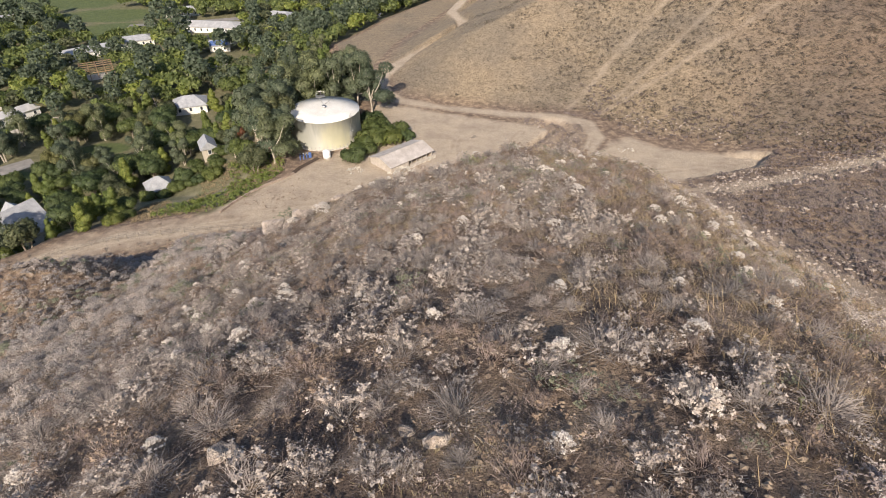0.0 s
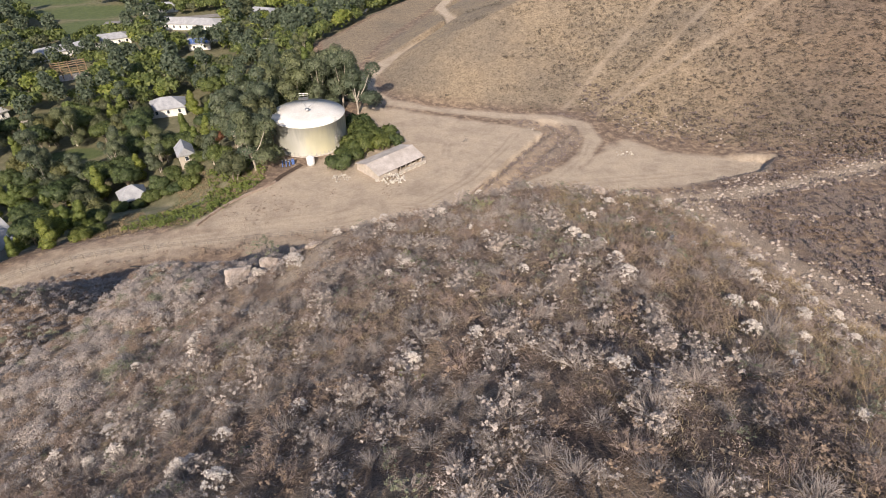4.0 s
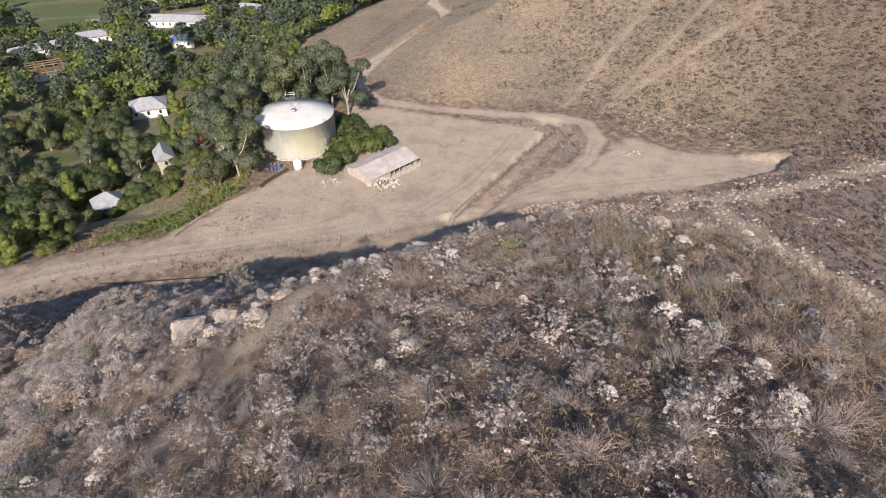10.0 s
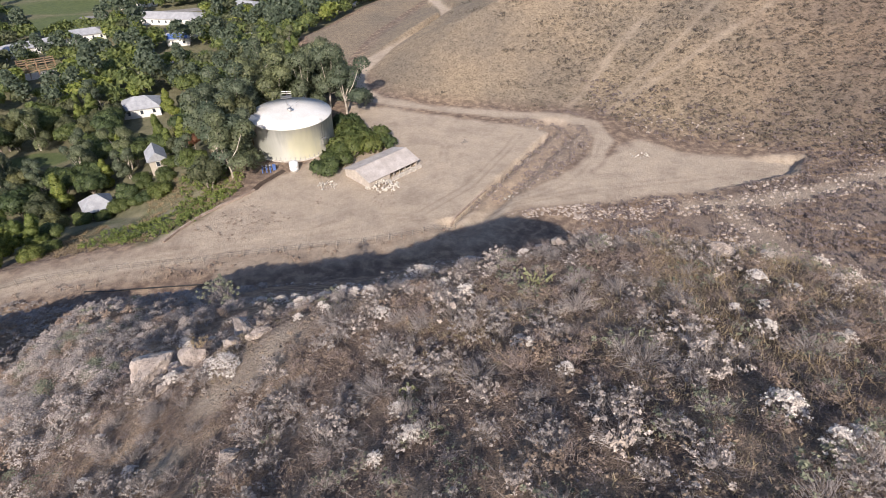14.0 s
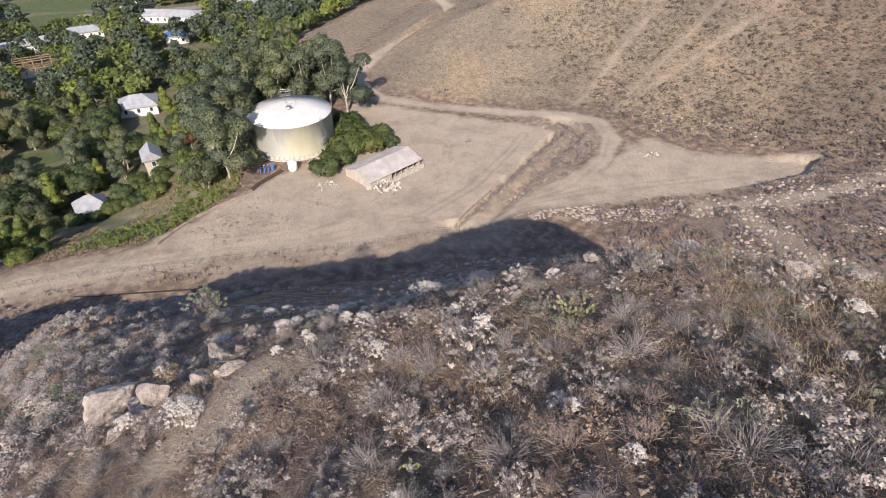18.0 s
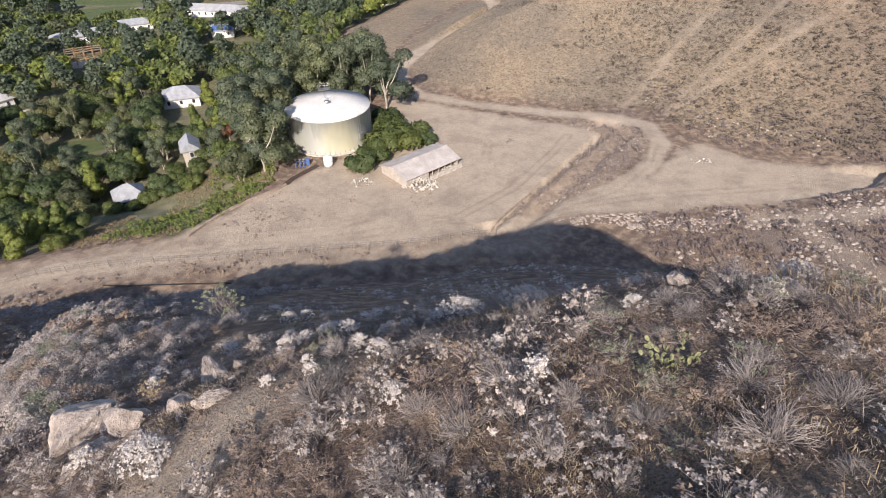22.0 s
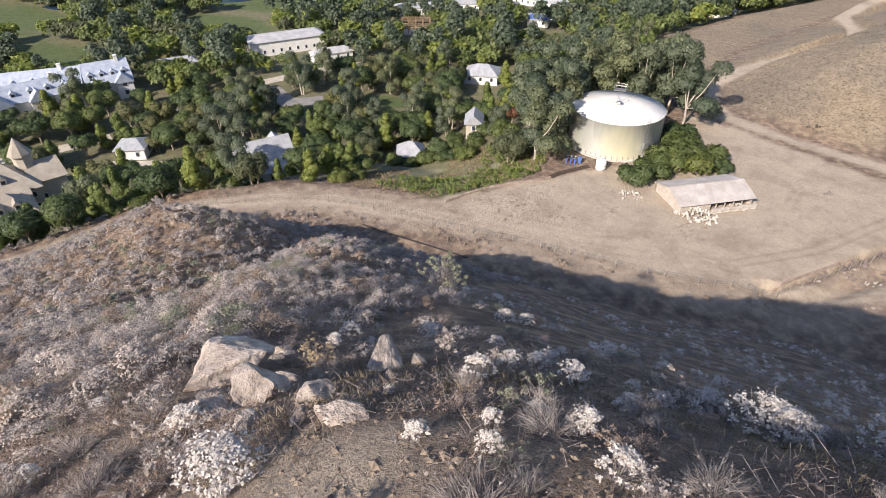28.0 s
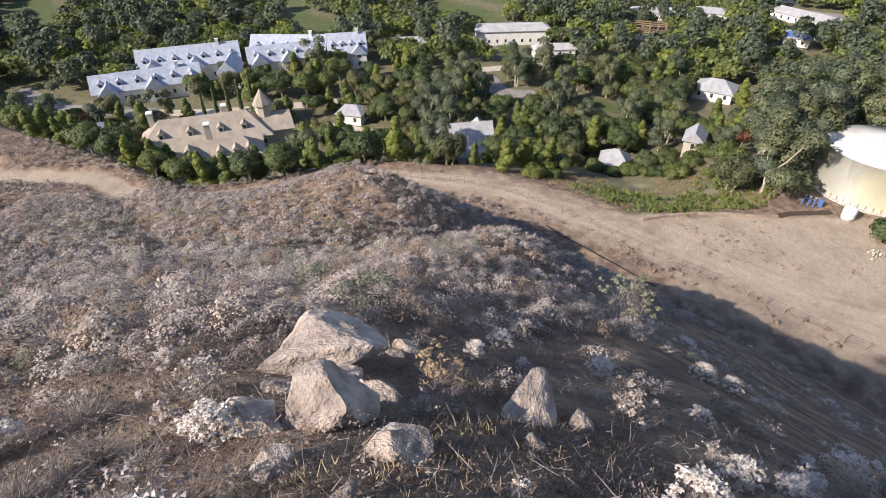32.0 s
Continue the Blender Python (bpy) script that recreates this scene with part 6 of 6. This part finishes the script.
PAD_MESH = pad_mesh()
for ci, (x, y, s, n) in enumerate(CACTI):
    rs = np.random.RandomState(60 + ci)
    t = thing("prickly_pear", "yellow-green prickly pear cactus with flat pads", "cactus", pose(x, y, ground_at(x, y) - 0.05), "hill cacti")
    grown = []
    n = int(n * 1.7)
    for k in range(n):
        if k < max(3, n // 4):
            m = pose(rs.normal() * 0.34 * s, rs.normal() * 0.3 * s, 0, rs.normal() * 14, rs.normal() * 14, rs.rand() * 180)
        else:
            base = grown[rs.randint(len(grown))]
            m = base @ pose(rs.uniform(-0.08, 0.08), 0, 0.12 + 0.05 * rs.rand(), rs.normal() * 22, rs.normal() * 34, rs.normal() * 50)
        if m.translation.z > 0.75 * s:
            m.translation.z = 0.3 * s
        grown.append(m)
        p = new("pad", PAD_MESH)
        p.parent = t
        p.matrix_basis = m @ Matrix.Scale(0.135 * (0.7 + 0.5 * rs.rand()) * (0.7 + 0.35 * s), 4)

# a lone airy green shrub on the shaded face
tw, hd = shrub_shape(811, 26, 900, 0.9, 1.15, 0.02, 10, 0.55)
hd_mesh = mesh_of("crown", *hd, M_SAGE)
lone = new("tall_sagebrush", mesh_of("twigs", *join(tw, twiglets(812, 260, 0.9, 1.15, 0.2, 0.0025)), M_GREYTWIG))
lone.matrix_world = pose(-18.6, 57.6, ground_at(-18.6, 57.6)) @ Matrix.Scale(3.1, 4)
tagged(lone, "tall airy grey-green shrub alone on the shaded slope", "shrub", group="hill shrubs")
crown = new("leaf_crown", hd_mesh)
crown.parent = lone
crown["kind"] = "stuff"


# ---- the yard: fence, drain, walls, rubble ----
M_POST = surface("grey_fence_post", (0.2, 0.17, 0.14), (0.34, 0.3, 0.26), 3, 0.85)
M_WIRE = surface("fence_wire", (0.12, 0.11, 0.1), (0.2, 0.18, 0.17), 3, 0.6, 0.5, relief=0)
FENCE = [(-97, 62), (-94, 72), (-88, 82), (-77, 92.3), (-70, 96.3), (-61.7, 98.6), (-52.6, 100.2), (-43, 101.4), (-34, 103), (-15.3, 105.8), (-5.8, 107.6), (4.5, 111.5)]
FENCE2 = [(4.5, 111.5), (10, 119.4), (20, 133.8), (29, 146.5), (33.5, 152.6)]


def fence(pts, label, step=2.4):
    t = thing("wire_fence", label, "fence", Matrix())
    run, P = 0.0, []
    for (ax, ay), (bx, by) in zip(pts, pts[1:]):
        L = math.dist((ax, ay), (bx, by))
        n = max(1, round(L / step))
        P += [(ax + (bx - ax) * k / n, ay + (by - ay) * k / n) for k in range(n)]
    P.append(pts[-1])
    rs = np.random.RandomState(4)
    tops = []
    for x, y in P:
        g = ground_at(x, y)
        bm = bmesh.new()
        h = 1.25 + 0.12 * rs.rand()
        dx, dy = rs.normal() * 0.04, rs.normal() * 0.04
        tube(bm, [(x, y, g - 0.25), (x + dx, y + dy, g + h)], [0.06, 0.05], 6)
        part("post", bm, M_POST, t)
        tops.append((x, y, g))
    for h in (0.35, 0.75, 1.15):
        bm = bmesh.new()
        tube(bm, [(x, y + 0.055, g + h) for x, y, g in tops], [0.014] * len(tops), 4)
        part("wire", bm, M_WIRE, t)


fence(FENCE, "low wire fence on grey posts along the dirt road")
fence(FENCE2, "low wire fence on grey posts beside the ditch")

M_PIPE = surface("black_drain_pipe", (0.02, 0.02, 0.02), (0.05, 0.045, 0.04), 2, 0.6, relief=0.1)
M_MUD = surface("dark_wet_soil", (0.045, 0.03, 0.022), (0.1, 0.07, 0.05), 1.5, 0.7)
M_KERB = surface("stained_concrete", (0.25, 0.19, 0.15), (0.42, 0.34, 0.28), 1.0, 0.9, fine=12)


def lay_along(name, label, category, pts, half, up, material, step=1.5, sink=0.25, kind=""):
    """A low wall or pipe of square section laid along the ground."""
    P = []
    for (ax, ay), (bx, by) in zip(pts, pts[1:]):
        n = max(1, round(math.dist((ax, ay), (bx, by)) / step))
        P += [(ax + (bx - ax) * k / n, ay + (by - ay) * k / n) for k in range(n)]
    P.append(pts[-1])
    bm = bmesh.new()
    rows = []
    for i, (x, y) in enumerate(P):
        a, b = P[max(i - 1, 0)], P[min(i + 1, len(P) - 1)]
        d = Vector((b[0] - a[0], b[1] - a[1], 0)).normalized()
        n = Vector((-d.y, d.x, 0))
        g = ground_at(x, y)
        rows.append([bm.verts.new((x + n.x * s, y + n.y * s, z)) for s, z in ((half, g - sink), (half * 0.9, g + up), (-half * 0.9, g + up), (-half, g - sink))])
    for a, b in zip(rows, rows[1:]):
        for k in range(4):
            bm.faces.new((a[k], b[k], b[(k + 1) % 4], a[(k + 1) % 4]))
    bm.faces.new(rows[0]), bm.faces.new(rows[-1][::-1])
    return tagged(part(name, bm, material, None), label, category, kind=kind)


lay_along("drain_pipe", "black drain pipe laid along the foot of the slope", "pipe", [(-58, 94.2), (-54, 94.2), (-50, 94.6), (-46, 94.9), (-42, 95.2), (-38, 95.6)], 0.12, 0.12, M_PIPE)
lay_along("retaining_wall", "low curved concrete retaining wall at the edge of the pad", "wall", [(-49.8, 107.8), (-48.2, 111.6), (-45.5, 116.4), (-42.4, 120.2), (-39.3, 123.2), (-37.2, 126)], 0.22, 0.45, M_KERB)
lay_along("ditch_kerb", "narrow concrete kerb along the top of the bank", "kerb", [(3.6, 112.8), (9, 120.8), (18.8, 135), (28, 148.2), (30.6, 152.2)], 0.14, 0.14, M_KERB)
lay_along("drain_trench", "dark wet trench running down from the tank", "trench", [(-37.4, 126.4), (-36.4, 129), (-35, 131), (-33.6, 133.2), (-32.6, 134.6)], 0.7, 0.05, M_MUD)
lay_along("curved_kerb", "weathered curved kerb beside the lower road", "kerb", [(-106, 32), (-109.5, 34.5), (-113, 35), (-116.5, 33.5), (-119, 30.5)], 0.15, 0.18, M_POST)

CHUNKS = [rock_mesh("chunk", 80 + i, 0.2, 0.7, 1, M_RUBBLE) for i in range(5)]


def rubble_pile(x, y, r, h, n, label, seed):
    rs = np.random.RandomState(seed)
    t = thing("rubble_pile", label, "rubble", pose(x, y, ground_at(x, y)), "rubble piles")
    for k in range(n):
        a, q = rs.rand() * 6.283, math.sqrt(rs.rand())
        s = (0.3 + 0.6 * rs.rand()) * (1.0 if h > 1 else 0.7)
        z = h * (1 - q) * (0.5 + 0.5 * rs.rand()) + 0.1
        c = new("chunk", CHUNKS[k % 5])
        c.parent = t
        c.matrix_basis = pose(q * r * math.cos(a), q * r * 0.8 * math.sin(a), z, rs.rand() * 360, rs.rand() * 360, rs.rand() * 360) @ Matrix.Diagonal((s * 1.3, s, s * 0.8, 1))


rubble_pile(-10.2, 126.9, 3.6, 1.6, 150, "pile of pale broken concrete beside the shed", 1)
rubble_pile(-22.2, 127.4, 2.4, 0.5, 50, "low heap of pale rubble on the dirt pad", 2)
rubble_pile(-4.5, 133.6, 1.6, 0.7, 40, "stacked pale rubble at the end of the shed", 3)
rubble_pile(49, 138.6, 2.4, 0.4, 26, "pale stones on a bright dirt mound", 4)
rubble_pile(16.5, 122.2, 1.5, 0.6, 18, "pale stones in the ditch", 5)


def debris(x, y):
    t = thing("board_pile", "few dark weathered boards lying on the pad", "boards", pose(x, y, ground_at(x, y)))
    for k in range(6):
        block("board", (-1.0, 1.0, -0.08, 0.08, 0.05 * k, 0.05 * k + 0.045), M_POST, t, "", pose(0.2 * (k % 3) - 0.2, 0.12 * k - 0.3, 0, 0, 0, 35 * (k % 2) + 12 * k))


debris(8.6, 147)
# loose boards and sheets under the open end of the shed
for k in range(5):
    bx, by = -7.6 + 1.25 * k, 129.6 + 1.2 * k
    t = thing("timber_stack", "short stack of pale timber under the shed eaves", "timber", pose(bx, by, 0.02, 0, 0, 43))
    for j in range(4):
        block("plank", (-0.8, 0.8, -0.25 + 0.02 * j, 0.25, 0.2 * j, 0.2 * j + 0.18), M_SHEDWALL if (j + k) % 2 else M_RUBBLE, t)


def stones(name, label, pts, sizes, seed, material):
    rs = np.random.RandomState(seed)
    bm = bmesh.new()
    bmesh.ops.create_icosphere(bm, subdivisions=1, radius=0.5)
    for v in bm.verts:
        v.co *= 1 + 0.3 * noise.noise(v.co * 3 + Vector((seed, 0, 0)))
        v.co.z *= 0.65
    bm.verts.index_update()
    v = np.array([q.co[:] for q in bm.verts])
    f = np.array([[q.index for q in fc.verts] for fc in bm.faces])
    bm.free()
    scattered(name, label, "stones", (v, f), pts[0], pts[1], sizes, rs, material, -0.02)


rs = np.random.RandomState(31)


def field(n, x0, x1, y0, y1, keep):
    x, y = rs.uniform(x0, x1, n), rs.uniform(y0, y1, n)
    ok = keep(x, y)
    return x[ok], y[ok]


open_dirt = lambda x, y: (line_dist(x, y, YARD + YARD[:1])[0] > 1.0) & ~inside(x, y, YARD) & ~inside(x, y, PAD) & (line_dist(x, y, TRACK)[0] > 2.6) & (height(x, y) < 14)
p = field(9000, 34, 130, 50, 132, lambda x, y: open_dirt(x, y) & ((np.minimum.reduce([line_dist(x, y, c)[0] for c in CHANNELS]) < 4) | (value_noise(x + y, y - x, 12) > 0.26)))
stones("wash_stones", "pale stones and gravel strewn over the dry wash", p, 0.2 + 0.9 * rs.rand(len(p[0])) ** 3, 1, M_ROCK)
p = field(1500, 18, 50, 109, 121, lambda x, y: open_dirt(x, y) & (np.abs(y - 115.5 - 0.06 * (x - 30) - 5 * value_noise(x, 0 * y, 7)) < 1.2 + 3.5 * (value_noise(x, y, 4) + 0.5)))
stones("bank_stones", "broken rock along the bank over the dirt road", p, 0.3 + 0.6 * rs.rand(len(p[0])) ** 2, 2, M_ROCK)
p = field(420, 6, 42, 114, 162, lambda x, y: open_dirt(x, y) & (line_dist(x, y, DITCH)[0] < 9))
stones("ditch_stones", "stones on the slope between ditch and track", p, 0.25 + 0.5 * rs.rand(len(p[0])) ** 2, 3, M_ROCK)
p = field(420, -50, 30, 104, 168, lambda x, y: inside(x, y, PAD))
stones("pad_stones", "small stones scattered on the graded dirt", p, 0.08 + 0.25 * rs.rand(len(p[0])) ** 3, 4, M_ROCK)

M_SCRUB = surface("mauve_brown_scrub", (0.115, 0.09, 0.088), (0.235, 0.19, 0.18), 0.5, 0.95, relief=0)
# scrub on the wash, banks and ditch
hd = dome(5, 40, 0.075)
p = field(5200, 30, 130, 50, 134, lambda x, y: open_dirt(x, y) & (np.minimum.reduce([line_dist(x, y, c)[0] for c in CHANNELS]) > 2.2 + 3 * value_noise(x, y, 5)))
scattered("wash_scrub", "low dark brown scrub on the dry wash", "shrubs", hd, p[0], p[1], 0.7 + 1.0 * rs.rand(len(p[0])), rs, M_SCRUB)
p = field(1000, 8, 44, 114, 164, lambda x, y: open_dirt(x, y) & (line_dist(x, y, DITCH)[0] < 10))
scattered("ditch_scrub", "grey-brown scrub between ditch and track", "shrubs", hd, p[0], p[1], 0.7 + 1.0 * rs.rand(len(p[0])), rs, M_TWIG)
p = field(900, -95, 4, 70, 112, lambda x, y: (height(x, y) < 4) & (np.abs(line_dist(x, y, FENCE)[0] - 1.5) < 2.6) & (line_dist(x, y, ROAD)[0] > 2.6))
scattered("bank_scrub", "dry brown tufts on the bank below the fence", "shrubs", hd, p[0][:420], p[1][:420], 0.5 + 0.9 * rs.rand(len(p[0][:420])), rs, M_RUST)
p = field(500, -48, -8, 105, 130, lambda x, y: inside(x, y, PAD) & (value_noise(x, y, 7) > 0.12))
scattered("pad_scrub", "flat dry weeds on the pad", "shrubs", hd, p[0], p[1], 0.3 + 0.5 * rs.rand(len(p[0])), rs, M_RUST)
p = field(2600, -74, -36, 104, 143, lambda x, y: inside(x, y, BRINK + [(-2500, 2400), (-2500, -90)]) & (line_dist(x, y, BRINK)[0] < 22) & ((value_noise(x, y, 5) > -0.1) | (line_dist(x, y, BRINK)[0] < 5)))
scattered("brink_grass", "tall dry and green grass on the bank below the pad", "grass", grass_base(8, 14, 0.5, 0.4, 0.02), p[0], p[1], 0.7 + 0.8 * rs.rand(len(p[0])), rs, M_GRASS)
p = field(700, -66, -36, 108, 140, lambda x, y: inside(x, y, BRINK + [(-2500, 2400), (-2500, -90)]) & (line_dist(x, y, BRINK)[0] < 14))
scattered("brink_bushes", "low green bushes on the bank below the pad", "shrubs", hd, p[0], p[1], 0.9 + 1.4 * rs.rand(len(p[0])), rs, M_LIME)

M_BRUSH = surface("olive_brown_brush", (0.11, 0.098, 0.068), (0.19, 0.165, 0.115), 0.3, 0.95, relief=0)
# scrub dotted over the wide hill and the slope beside the upper track
_, far_hd = shrub_shape(6, 6, 9, 0.8, 0.6, 0.13, 1)
foot = field(2600, 44, 130, 112, 178, lambda x, y: inside(x, y, FAR_FOOT + [(2500, -500), (2500, 2400)]) & (line_dist(x, y, FAR_FOOT)[0] < 14 + 16 * value_noise(x, y, 9)))
scattered("foot_scrub", "dense grey scrub along the foot of the wide hill", "shrubs", hd, foot[0], foot[1], 0.7 + 0.9 * rs.rand(len(foot[0])), rs, M_SCRUB)
foot = field(1100, 44, 100, 130, 172, lambda x, y: inside(x, y, FAR_FOOT + [(2500, -500), (2500, 2400)]) & (line_dist(x, y, FAR_FOOT)[0] < 10) & (value_noise(x, y, 6) > 0.05))
stones("foot_stones", "pale broken stones at the foot of the wide hill", foot, 0.2 + 0.6 * rs.rand(len(foot[0])) ** 2, 6, M_ROCK)
UPPOLY = FAR_FOOT + [(2500, -500), (2500, 2400)]
p = field(95000, -30, 290, 90, 460, lambda x, y: (inside(x, y, UPPOLY) | ((y > 186) & (x < 12) & ~inside(x, y, BRINK + [(-2500, 2400), (-2500, -90)]))) & (line_dist(x, y, FAR_FOOT)[0] > 1.5) & (line_dist(x, y, TRACK)[0] > 3) & (np.minimum.reduce([line_dist(x, y, h)[0] for h in HILL_TRACKS]) > 1.6) & (0.35 * value_noise(x, y, 30) + 0.4 * value_noise(x, y, 5) + 0.004 * (x - 70 - 0.35 * (y - 150)) > -0.16))
half = len(p[0]) // 2
scattered("hillside_scrub", "dark dry scrub dotted over the wide hillside", "shrubs", far_hd, p[0][:half], p[1][:half], (0.55 + 1.0 * rs.rand(half)) * (1 + 0.35 * smooth(40, 120, p[0][:half])), rs, M_DARKSCRUB)
scattered("hillside_brush", "olive-brown brush dotted over the wide hillside", "shrubs", far_hd, p[0][half:], p[1][half:], 0.45 + 0.8 * rs.rand(len(p[0]) - half), rs, M_BRUSH)
